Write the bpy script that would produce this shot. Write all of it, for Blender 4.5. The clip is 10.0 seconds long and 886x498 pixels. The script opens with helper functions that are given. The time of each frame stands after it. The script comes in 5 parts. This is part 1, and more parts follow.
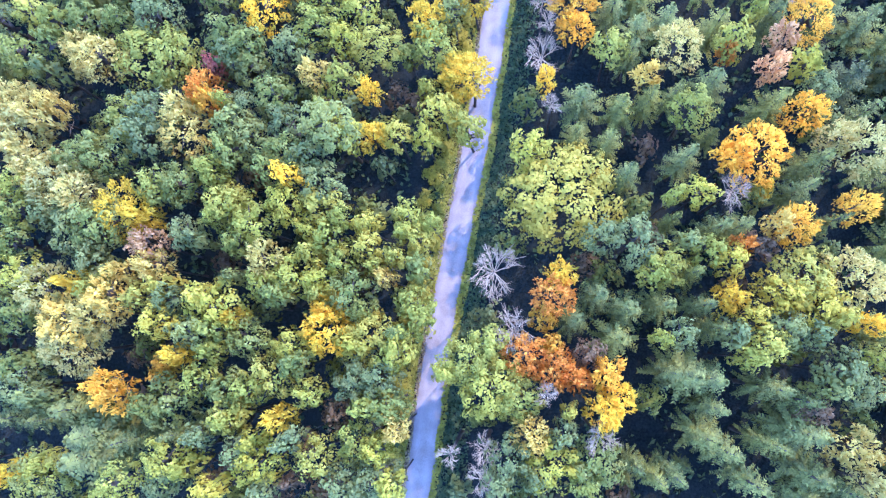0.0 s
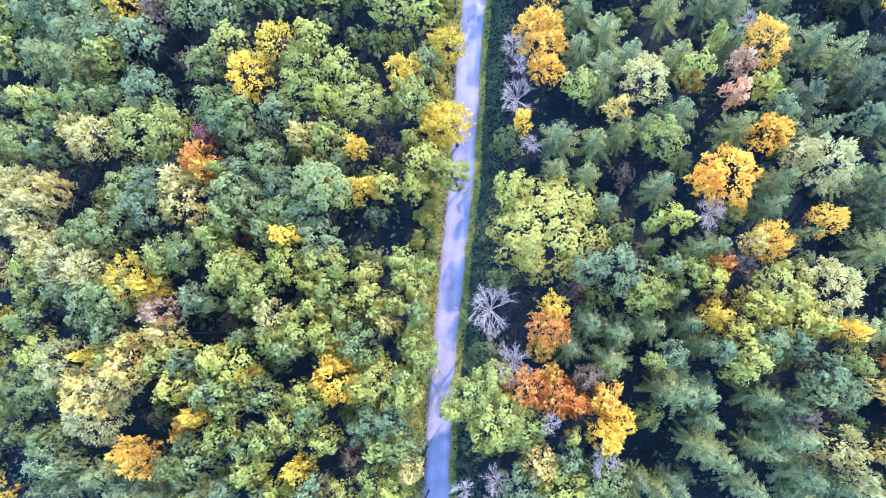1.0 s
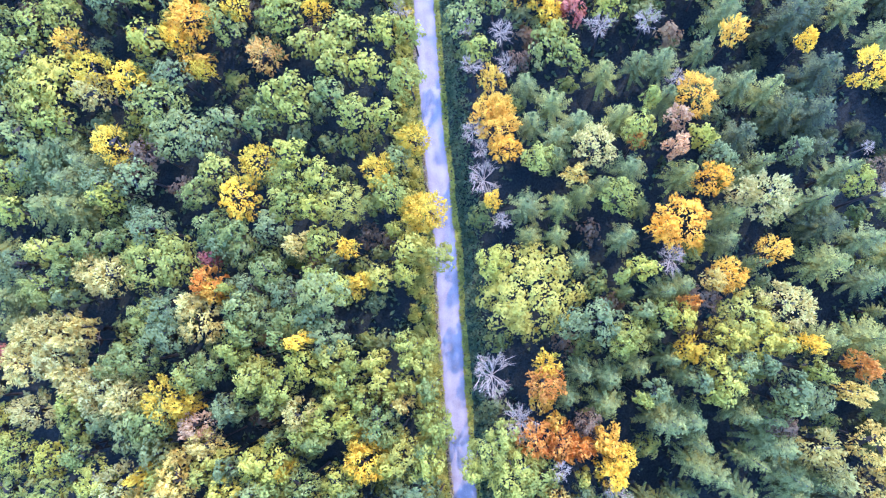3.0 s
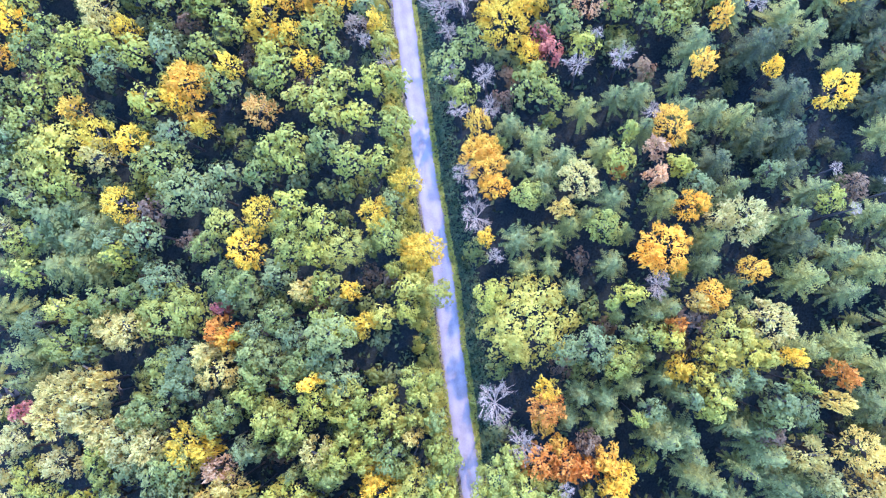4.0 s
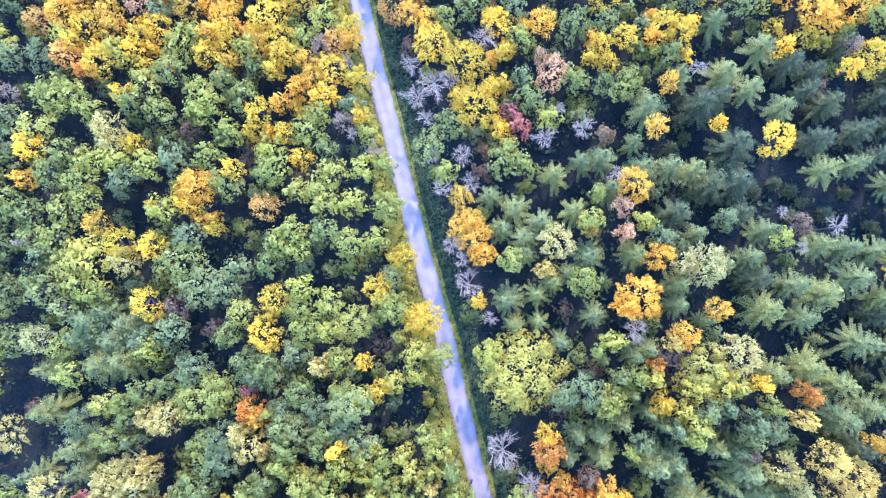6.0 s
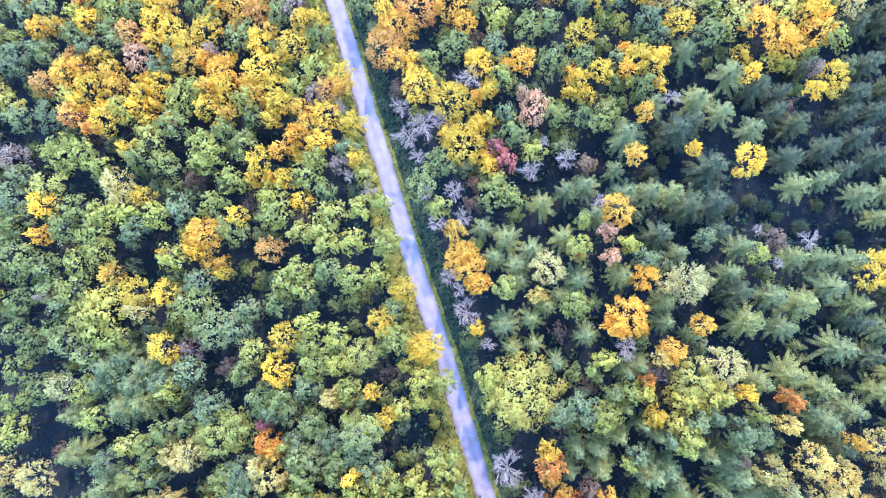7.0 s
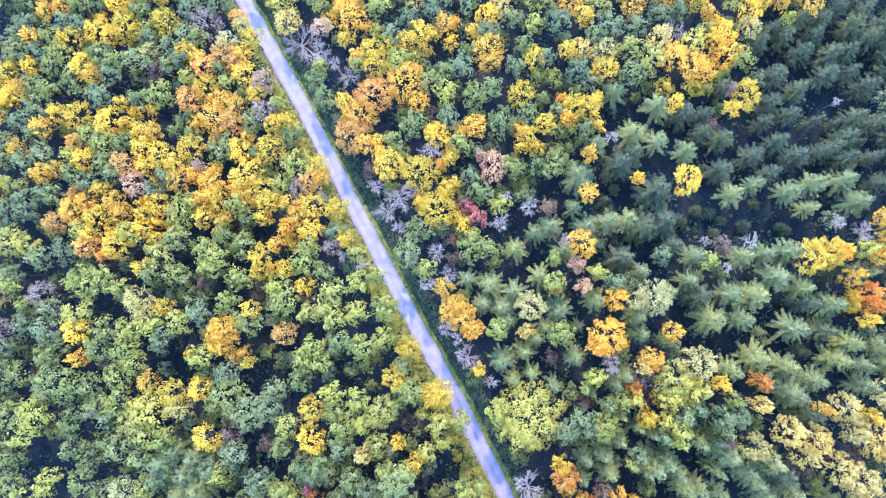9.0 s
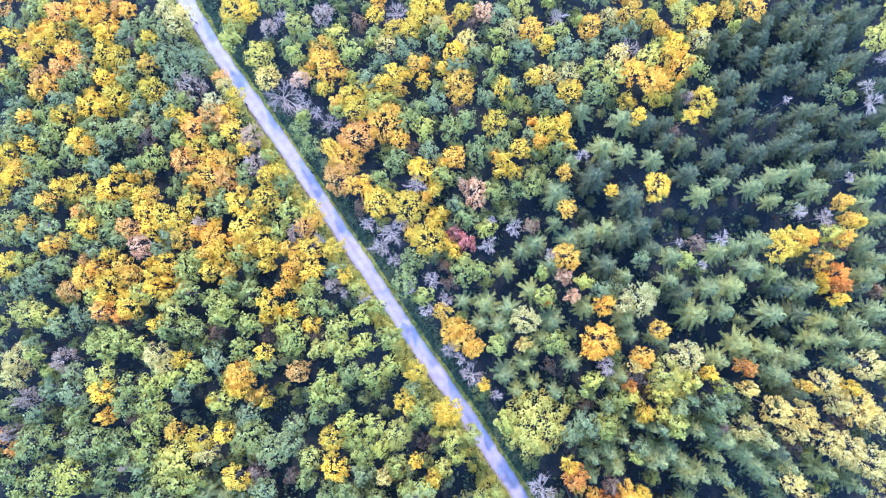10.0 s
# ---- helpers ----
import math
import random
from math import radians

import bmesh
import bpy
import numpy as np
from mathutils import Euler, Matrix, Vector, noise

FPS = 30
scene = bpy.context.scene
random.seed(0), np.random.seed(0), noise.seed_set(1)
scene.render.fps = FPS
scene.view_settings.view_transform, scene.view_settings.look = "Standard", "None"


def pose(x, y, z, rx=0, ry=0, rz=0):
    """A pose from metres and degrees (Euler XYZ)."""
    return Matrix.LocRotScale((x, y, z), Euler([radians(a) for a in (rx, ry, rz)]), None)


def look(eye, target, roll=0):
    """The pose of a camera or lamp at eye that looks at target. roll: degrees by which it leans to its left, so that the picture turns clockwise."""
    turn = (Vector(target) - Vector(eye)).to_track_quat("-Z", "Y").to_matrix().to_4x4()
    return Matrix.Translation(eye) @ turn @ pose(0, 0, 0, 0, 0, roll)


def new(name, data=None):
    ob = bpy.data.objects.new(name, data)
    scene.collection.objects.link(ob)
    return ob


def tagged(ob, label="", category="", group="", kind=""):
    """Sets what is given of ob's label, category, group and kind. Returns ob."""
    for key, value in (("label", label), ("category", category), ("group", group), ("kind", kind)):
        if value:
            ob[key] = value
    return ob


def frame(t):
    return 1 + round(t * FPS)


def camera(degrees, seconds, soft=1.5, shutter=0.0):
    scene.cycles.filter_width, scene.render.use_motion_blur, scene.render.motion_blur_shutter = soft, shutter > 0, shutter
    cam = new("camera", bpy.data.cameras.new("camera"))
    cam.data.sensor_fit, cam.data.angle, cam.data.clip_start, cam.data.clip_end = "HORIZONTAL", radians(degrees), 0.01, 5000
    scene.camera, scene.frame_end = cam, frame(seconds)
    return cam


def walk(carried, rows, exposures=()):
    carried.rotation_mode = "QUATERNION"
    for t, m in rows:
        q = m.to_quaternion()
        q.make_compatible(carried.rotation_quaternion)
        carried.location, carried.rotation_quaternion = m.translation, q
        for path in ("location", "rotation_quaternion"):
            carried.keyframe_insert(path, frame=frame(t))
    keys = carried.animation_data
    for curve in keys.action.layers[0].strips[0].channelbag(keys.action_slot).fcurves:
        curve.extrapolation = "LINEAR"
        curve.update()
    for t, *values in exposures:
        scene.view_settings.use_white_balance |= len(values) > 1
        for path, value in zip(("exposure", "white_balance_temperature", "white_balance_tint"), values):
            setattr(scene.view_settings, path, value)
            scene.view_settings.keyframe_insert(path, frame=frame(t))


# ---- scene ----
cam = camera(55.8, 10.0, soft=1.25)
METRES, EYE, TILT, LEAN, TURN = 88.0, 107.0, -84.0, 4.8, 0.0
ROWS = [
    (0.0, 0.0, 0.0, 0.0, 0.0, 0.0, -0.0),
    (0.5, -0.001, -0.0255, 0.0299, -0.29, -0.06, 2.6),
    (1.0, 0.0003, -0.0511, 0.059, -0.49, -0.15, 5.17),
    (1.5, 0.0024, -0.079, 0.0876, -0.72, -0.17, 7.68),
    (2.0, 0.0044, -0.1082, 0.1176, -1.02, -0.31, 10.16),
    (2.5, 0.0082, -0.1388, 0.1479, -1.28, -0.44, 12.58),
    (4.0, 0.031, -0.2375, 0.2416, -1.7, -0.93, 18.22),
    (4.5, 0.0381, -0.2727, 0.2692, -1.86, -0.94, 19.78),
    (5.0, 0.0465, -0.3092, 0.2985, -2.03, -1.02, 21.27),
    (5.5, 0.0558, -0.3473, 0.3261, -2.17, -1.05, 22.73),
    (7.0, 0.0878, -0.4739, 0.4089, -2.66, -1.22, 27.32),
    (7.5, 0.0975, -0.5199, 0.4351, -2.99, -1.31, 29.43),
    (8.0, 0.1083, -0.5682, 0.4619, -3.37, -1.47, 31.93),
    (8.5, 0.1194, -0.6196, 0.4891, -3.87, -1.74, 34.73),
    (9.0, 0.1307, -0.6739, 0.5168, -4.48, -2.09, 37.84),
    (9.5, 0.141, -0.731, 0.5444, -5.21, -2.51, 41.07),
    (10.0, 0.1534, -0.7914, 0.5723, -5.95, -2.99, 44.14),
]
walk(cam, [(t, pose(0, 0, EYE, TILT, LEAN, TURN) @ pose(METRES * x, METRES * y, METRES * z, 90 + pitch, roll, yaw)) for t, x, y, z, yaw, pitch, roll in ROWS],
     exposures=[(0.0, 2.39, 5150.0, 33.0), (10.0, 2.44, 5230.0, 36.0)])

# ---- light ----
SUN_AZ, SUN_EL = 49.0, 49.0          # degrees: azimuth from +x towards +y, height over the horizon
world = bpy.data.worlds.new("sky_world")
scene.world = world
world.use_nodes = True
wn, wl = world.node_tree.nodes, world.node_tree.links
sky = wn.new("ShaderNodeTexSky")
sky.sky_type = "NISHITA"
sky.sun_disc = False
sky.sun_elevation = radians(SUN_EL)
sky.sun_rotation = radians(90 - SUN_AZ)
sky.air_density, sky.dust_density, sky.ozone_density = 1.0, 0.0, 8.0
wl.new(sky.outputs[0], wn["Background"].inputs[0])
wn["Background"].inputs[1].default_value = 0.50
sun_data = bpy.data.lights.new("sun", "SUN")
sun_data.energy, sun_data.angle, sun_data.color = 1.10, radians(0.53), (1.0, 0.88, 0.66)
sun = new("sun", sun_data)
toward_sun = Vector((math.cos(radians(SUN_EL)) * math.cos(radians(SUN_AZ)), math.cos(radians(SUN_EL)) * math.sin(radians(SUN_AZ)), math.sin(radians(SUN_EL))))
sun.matrix_world = look(toward_sun * 300, (0, 0, 0))


# ---- materials ----
def mat(name, rough=0.7):
    m = bpy.data.materials.new(name)
    m.use_nodes = True
    n, l = m.node_tree.nodes, m.node_tree.links
    b = n["Principled BSDF"]
    b.inputs["Roughness"].default_value = rough
    return m, n, l, b


def mix_node(n, l, fac, a, b, how="MIX"):
    x = n.new("ShaderNodeMix")
    x.data_type, x.blend_type = "RGBA", how
    for sock, v in ((x.inputs[0], fac), (x.inputs[6], a), (x.inputs[7], b)):
        if isinstance(v, bpy.types.NodeSocket):
            l.new(v, sock)
        elif isinstance(v, tuple):
            sock.default_value = (*v, 1)
        else:
            sock.default_value = v
    return x.outputs[2]


def noise_node(n, l, scale, detail=4.0, coords="Object"):
    c = n.new("ShaderNodeTexCoord")
    x = n.new("ShaderNodeTexNoise")
    x.inputs["Scale"].default_value, x.inputs["Detail"].default_value = scale, detail
    l.new(c.outputs[coords], x.inputs["Vector"])
    return x.outputs["Fac"]


def ramp_node(n, l, value, stops):
    x = n.new("ShaderNodeValToRGB")
    while len(x.color_ramp.elements) < len(stops):
        x.color_ramp.elements.new(0.5)
    for e, (p, c) in zip(x.color_ramp.elements, stops):
        e.position, e.color = p, (*c, 1)
    l.new(value, x.inputs[0])
    return x.outputs[0]


def foliage(name, dark, mid, light, through_share=0.44, odd=None):
    """Leaves: each tuft and each tree takes its own shade, and light comes through."""
    m, n, l, b = mat(name, 0.75)
    geo, info = n.new("ShaderNodeNewGeometry"), n.new("ShaderNodeObjectInfo")
    clump = n.new("ShaderNodeMath")
    clump.operation = "MULTIPLY_ADD"
    clump.inputs[1].default_value = 0.2
    l.new(geo.outputs["Random Per Island"], clump.inputs[0])
    wide = n.new("ShaderNodeMapRange")
    wide.inputs[1].default_value, wide.inputs[2].default_value, wide.inputs[4].default_value = 0.32, 0.68, 0.8
    l.new(noise_node(n, l, 0.9, 2.0), wide.inputs[0])
    l.new(wide.outputs[0], clump.inputs[2])
    tuft = ramp_node(n, l, clump.outputs[0], [(0.0, dark), (0.45, mid), (1.0, light)])
    tree_tone = ramp_node(n, l, info.outputs["Random"], [(0.0, (0.78, 0.82, 0.82)), (0.5, (1, 1, 1)), (1.0, (1.22, 1.12, 0.84))])
    col = mix_node(n, l, 1.0, tuft, tree_tone, "MULTIPLY")
    if odd:
        patch = ramp_node(n, l, noise_node(n, l, 0.55, 2.0), [(0.52, (0, 0, 0)), (0.66, (1, 1, 1))])
        col = mix_node(n, l, patch, col, odd)
    l.new(col, b.inputs["Base Color"])
    b.inputs["Specular IOR Level"].default_value = 0.18
    tr = n.new("ShaderNodeBsdfTranslucent")
    l.new(col, tr.inputs[0])
    mx = n.new("ShaderNodeMixShader")
    mx.inputs[0].default_value = through_share
    l.new(b.outputs[0], mx.inputs[1])
    l.new(tr.outputs[0], mx.inputs[2])
    l.new(mx.outputs[0], n["Material Output"].inputs[0])
    return m


LEAF = {
    "green": foliage("green_leaves", (0.130, 0.140, 0.032), (0.208, 0.204, 0.037), (0.275, 0.250, 0.042), odd=(0.34, 0.30, 0.07)),
    "pale_green": foliage("pale_green_leaves", (0.132, 0.145, 0.051), (0.206, 0.206, 0.057), (0.252, 0.240, 0.058)),
    "bright_green": foliage("bright_green_leaves", (0.231, 0.214, 0.034), (0.347, 0.304, 0.044), (0.435, 0.368, 0.052)),
    "lime": foliage("lime_leaves", (0.220, 0.202, 0.028), (0.325, 0.286, 0.039), (0.405, 0.342, 0.044), odd=(0.48, 0.385, 0.055)),
    "yellow_green": foliage("yellow_green_leaves", (0.310, 0.250, 0.034), (0.420, 0.335, 0.044), (0.51, 0.40, 0.062)),
    "pale_gold": foliage("pale_gold_leaves", (0.41, 0.295, 0.035), (0.53, 0.385, 0.045), (0.61, 0.455, 0.06), odd=(0.42, 0.34, 0.045)),
    "yellow": foliage("yellow_leaves", (0.55, 0.315, 0.025), (0.76, 0.445, 0.028), (0.83, 0.54, 0.042), 0.47, odd=(0.58, 0.42, 0.042)),
    "amber": foliage("amber_leaves", (0.54, 0.26, 0.028), (0.75, 0.39, 0.034), (0.82, 0.50, 0.05), 0.47),
    "apricot": foliage("apricot_leaves", (0.50, 0.22, 0.04), (0.71, 0.335, 0.055), (0.80, 0.44, 0.08), 0.47),
    "orange": foliage("orange_leaves", (0.46, 0.15, 0.025), (0.68, 0.25, 0.03), (0.78, 0.36, 0.05), 0.45),
    "red": foliage("red_leaves", (0.255, 0.056, 0.046), (0.383, 0.112, 0.060), (0.493, 0.187, 0.095)),
    "mauve": foliage("mauve_leaves", (0.25, 0.155, 0.085), (0.37, 0.235, 0.12), (0.47, 0.32, 0.16)),
    "salmon": foliage("salmon_leaves", (0.46, 0.22, 0.085), (0.64, 0.34, 0.13), (0.74, 0.46, 0.19)),
    "straw": foliage("straw_leaves", (0.45, 0.305, 0.066), (0.59, 0.41, 0.085), (0.67, 0.50, 0.115)),
    "cream": foliage("cream_leaves", (0.42, 0.315, 0.078), (0.53, 0.40, 0.105), (0.60, 0.465, 0.13), odd=(0.45, 0.38, 0.09)),
    "brown": foliage("brown_leaves", (0.120, 0.066, 0.034), (0.204, 0.121, 0.054), (0.297, 0.179, 0.083)),
    "spruce_dark": foliage("dark_needles", (0.030, 0.033, 0.011), (0.058, 0.061, 0.017), (0.135, 0.130, 0.030), 0.12),
    "spruce_light": foliage("light_needles", (0.076, 0.078, 0.020), (0.158, 0.152, 0.033), (0.285, 0.262, 0.050), 0.16),
}


def bark(name, a, b_, rough=0.9):
    m, n, l, b = mat(name, rough)
    b.inputs["Specular IOR Level"].default_value = 0.15
    f = noise_node(n, l, 9.0, 6.0)
    l.new(ramp_node(n, l, f, [(0.3, a), (0.7, b_)]), b.inputs["Base Color"])
    bump = n.new("ShaderNodeBump")
    bump.inputs["Strength"].default_value = 0.5
    l.new(f, bump.inputs["Height"])
    l.new(bump.outputs[0], b.inputs["Normal"])
    return m


BARK = bark("brown_bark", (0.04, 0.032, 0.024), (0.10, 0.08, 0.06))
PALE_BARK = bark("pale_dead_bark", (0.24, 0.160, 0.086), (0.38, 0.262, 0.148))


def ground_material():
    m, n, l, b = mat("forest_floor", 0.95)
    b.inputs["Specular IOR Level"].default_value = 0.1
    # near-black bluish tones: the shade between the trees is put into the colour
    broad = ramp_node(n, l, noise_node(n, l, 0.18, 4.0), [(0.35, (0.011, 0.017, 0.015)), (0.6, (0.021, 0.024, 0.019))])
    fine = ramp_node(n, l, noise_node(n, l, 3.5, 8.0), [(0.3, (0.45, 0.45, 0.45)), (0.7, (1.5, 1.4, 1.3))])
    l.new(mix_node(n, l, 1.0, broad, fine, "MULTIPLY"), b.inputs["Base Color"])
    bump = n.new("ShaderNodeBump")
    bump.inputs["Strength"].default_value, bump.inputs["Distance"].default_value = 0.8, 0.15
    l.new(noise_node(n, l, 6.0, 6.0), bump.inputs["Height"])
    l.new(bump.outputs[0], b.inputs["Normal"])
    return m


def gravel_material():
    m, n, l, b = mat("pale_gravel", 0.9)
    broad = ramp_node(n, l, noise_node(n, l, 0.5, 4.0), [(0.35, (0.285, 0.218, 0.178)), (0.65, (0.37, 0.290, 0.240))])
    fine = ramp_node(n, l, noise_node(n, l, 14.0, 8.0), [(0.3, (0.75, 0.74, 0.73)), (0.7, (1.15, 1.15, 1.15))])
    uv = n.new("ShaderNodeUVMap")
    sep = n.new("ShaderNodeSeparateXYZ")
    l.new(uv.outputs[0], sep.inputs[0])
    # worn wheel tracks: paler bands, a dirtier middle and edges
    track = ramp_node(n, l, sep.outputs[0], [(0.0, (0.62, 0.60, 0.50)), (0.12, (0.88, 0.88, 0.86)), (0.28, (1.06, 1.06, 1.06)), (0.5, (0.90, 0.90, 0.87)), (0.72, (1.06, 1.06, 1.06)), (0.88, (0.88, 0.88, 0.86)), (1.0, (0.62, 0.60, 0.50))])
    c = mix_node(n, l, 1.0, broad, fine, "MULTIPLY")
    l.new(mix_node(n, l, 1.0, c, track, "MULTIPLY"), b.inputs["Base Color"])
    bump = n.new("ShaderNodeBump")
    bump.inputs["Strength"].default_value, bump.inputs["Distance"].default_value = 0.6, 0.04
    l.new(noise_node(n, l, 22.0, 6.0), bump.inputs["Height"])
    l.new(bump.outputs[0], b.inputs["Normal"])
    return m


GROUND, GRAVEL = ground_material(), gravel_material()
GRASS = foliage("verge_grass", (0.15, 0.15, 0.028), (0.27, 0.25, 0.040), (0.40, 0.35, 0.055), 0.3)
DRY_GRASS = foliage("dry_verge_grass", (0.27, 0.18, 0.09), (0.38, 0.27, 0.12), (0.46, 0.38, 0.15), 0.2)
# also given to the right verge grass, dark in place of tree shade
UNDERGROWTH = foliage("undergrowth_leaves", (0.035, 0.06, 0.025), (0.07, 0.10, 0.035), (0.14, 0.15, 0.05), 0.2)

# ---- ground and road ----
ROAD = [(-27.0, -120.0), (-19.0, -60.0), (-13.8, -30.0), (-11.6, -15.0), (-10.2, -4.0), (-8.6, 5.0), (-6.7, 15.0), (-4.6, 25.0), (-2.9, 36.0), (-1.4, 46.0), (0.6, 56.0), (3.0, 69.0), (5.0, 80.0), (7.2, 91.0), (9.6, 106.0), (11.6, 120.0), (14.4, 132.0), (22.0, 170.0), (38.0, 240.0)]
ROAD_WIDTH = 3.7
road_y = np.array([p[1] for p in ROAD])
road_x = np.array([p[0] for p in ROAD])


def road_at(y):
    """The road's middle at y: a smooth line through its bends."""
    return float(np.mean([np.interp(y + d, road_y, road_x) for d in (-6, -3, 0, 3, 6)]))


def mesh_from(name, verts, faces, material, smooth=False):
    me = bpy.data.meshes.new(name)
    me.from_pydata(np.asarray(verts, float).tolist() if not isinstance(verts, list) else verts, [], faces)
    me.materials.append(material)
    if smooth:
        me.polygons.foreach_set("use_smooth", [True] * len(me.polygons))
    me.update()
    return me


def ground_height(x, y):
    d = abs(x - road_at(y))
    k = min(1.0, max(0.0, (d - 2.6) / 6.0))
    return -0.06 + k * (0.9 * noise.noise(Vector((x * 0.035, y * 0.035, 0.3))) + 0.25 * noise.noise(Vector((x * 0.2, y * 0.2, 5.1)))) - 0.22 * math.exp(-((d - 2.9) / 0.7) ** 2)


def build_ground():
    def axis(lo, hi, step):
        a = list(np.arange(lo, hi + 0.01, step))
        for k in (30, 80, 200, 600, 2400):
            a = [lo - k] + a + [hi + k]
        return sorted(a)
    xs, ys = axis(-110, 140, 1.7), axis(-70, 190, 2.6)
    verts = [(x, y, ground_height(x, y) if -115 < x < 145 and -75 < y < 195 else -0.1) for y in ys for x in xs]
    w = len(xs)
    faces = [(j * w + i, j * w + i + 1, (j + 1) * w + i + 1, (j + 1) * w + i) for j in range(len(ys) - 1) for i in range(w - 1)]
    tagged(new("ground", mesh_from("ground", verts, faces, GROUND, True)), "forest floor of leaf litter, moss and soil, coloured dark for tree shade", "ground", kind="structure")


def build_road():
    rnd = random.Random(4)
    verts, faces, us = [], [], []
    across = (-0.5, -0.42, -0.25, 0.0, 0.25, 0.42, 0.5)
    ys = np.arange(-118, 238, 0.8)
    for y in ys:
        slope = (road_at(y + 1) - road_at(y - 1)) / 2
        nx, ny = 1 / math.hypot(1, slope), -slope / math.hypot(1, slope)
        c = road_at(y)
        for a in across:
            wob = rnd.uniform(-0.14, 0.14) if abs(a) == 0.5 else 0
            s = a * ROAD_WIDTH + wob
            z = 0.05 - 0.10 * (abs(a) * 2) ** 3 - (0.025 if abs(a) == 0.25 else 0)
            verts.append((c + nx * s, y + ny * s, z))
            us.append(a + 0.5)
    w = len(across)
    for j in range(len(ys) - 1):
        for i in range(w - 1):
            faces.append((j * w + i, j * w + i + 1, (j + 1) * w + i + 1, (j + 1) * w + i))
    me = mesh_from("road", verts, faces, GRAVEL, True)
    uvl = me.uv_layers.new(name="across")
    for lp in me.loops:
        uvl.data[lp.index].uv = (us[lp.vertex_index], 0.0)
    tagged(new("road", me), "pale gravel forest road with worn wheel tracks", "road", kind="structure")


build_ground()
build_road()


# ---- foliage meshes ----
def unit_rows(v):
    return v / np.maximum(np.linalg.norm(v, axis=1, keepdims=True), 1e-9)


def leaf_mesh(name, centres, normals, lengths, widths, material, axes=None, rng=None):
    """One mesh of bent, pointed tufts: four corners each, folded along the middle."""
    k = len(centres)
    if axes is None:
        axes = np.cross(normals, rng.normal(size=(k, 3)))
    axes = unit_rows(axes)
    side = unit_rows(np.cross(normals, axes))
    fold = normals * (0.14 * lengths)[:, None]
    a = centres - axes * (lengths / 2)[:, None]
    b = centres + side * (widths / 2)[:, None] + fold * 0.6
    c = centres + axes * (lengths / 2)[:, None] - fold * 0.7
    d = centres - side * (widths / 2)[:, None] + fold * 0.6
    verts = np.stack([a, b, c, d], 1).reshape(-1, 3)
    idx = np.arange(k) * 4
    faces = np.stack([idx, idx + 1, idx + 2, idx, idx + 2, idx + 3], 1).reshape(-1, 3)
    me = bpy.data.meshes.new(name)
    me.vertices.add(len(verts))
    me.vertices.foreach_set("co", verts.ravel())
    me.loops.add(faces.size)
    me.loops.foreach_set("vertex_index", faces.ravel().astype(np.int32))
    me.polygons.add(len(faces))
    me.polygons.foreach_set("loop_start", np.arange(0, faces.size, 3, dtype=np.int32))
    me.update(calc_edges=True)
    me.materials.append(material)
    return me


def dome_points(rng, k, squash, low=-0.55):
    """Points spread evenly, with some jitter, over an ellipsoid of radius 1 and half-height squash, thinner on its underside."""
    u = (np.arange(k) + rng.random(k)) / k
    z = low + (1 - low) * (1 - u ** 1.2)
    a = np.arange(k) * 2.399963 + rng.normal(0, 0.35, k) + rng.random() * 6.28
    r = np.sqrt(np.maximum(0, 1 - z * z))
    return np.stack([r * np.cos(a), r * np.sin(a), z * squash], 1)


def boughs_of(rng, radius, squash, wide, least=0.66):
    """Middle, outward way and half-width of each bough of a crown: uneven in reach, standing out and up from the stem."""
    count = int(7 + (0.62 + 0.07 * max(0.0, radius - 2.5)) * 8.8 * radius ** 2 / (3.1 * wide * wide))
    d = unit_rows(dome_points(rng, count, 1.0, -0.30) + rng.normal(0, 0.07, (count, 3)))
    d[:3] = unit_rows(np.array([[0.0, 0.1, 1.0], [0.28, -0.1, 1.0], [-0.25, -0.15, 1.0]]) + rng.normal(0, 0.08, (3, 3)))
    lobes = unit_rows(rng.normal(size=(7, 3)) * np.array([1, 1, 0.6]))
    lobe = np.maximum(0, d @ lobes.T).max(1) ** 3
    reach = rng.uniform(least, 0.97, count) + 0.07 * lobe + 0.10 * np.maximum(0, d[:, 2]) ** 2
    reach = np.where(rng.random(count) < 0.16, reach * (least + 0.06), reach)
    reach[:3] = np.maximum(reach[:3], 0.93)
    c = d * np.array([1, 1, squash]) * (reach * max(0.5, radius - 0.45 * wide))[:, None]
    out = unit_rows(d * np.array([1, 1, 0.75]) + np.array([0, 0, 0.45]) + rng.normal(0, 0.12, (count, 3)))
    return c, out, rng.uniform(0.72, 1.25, count) * wide


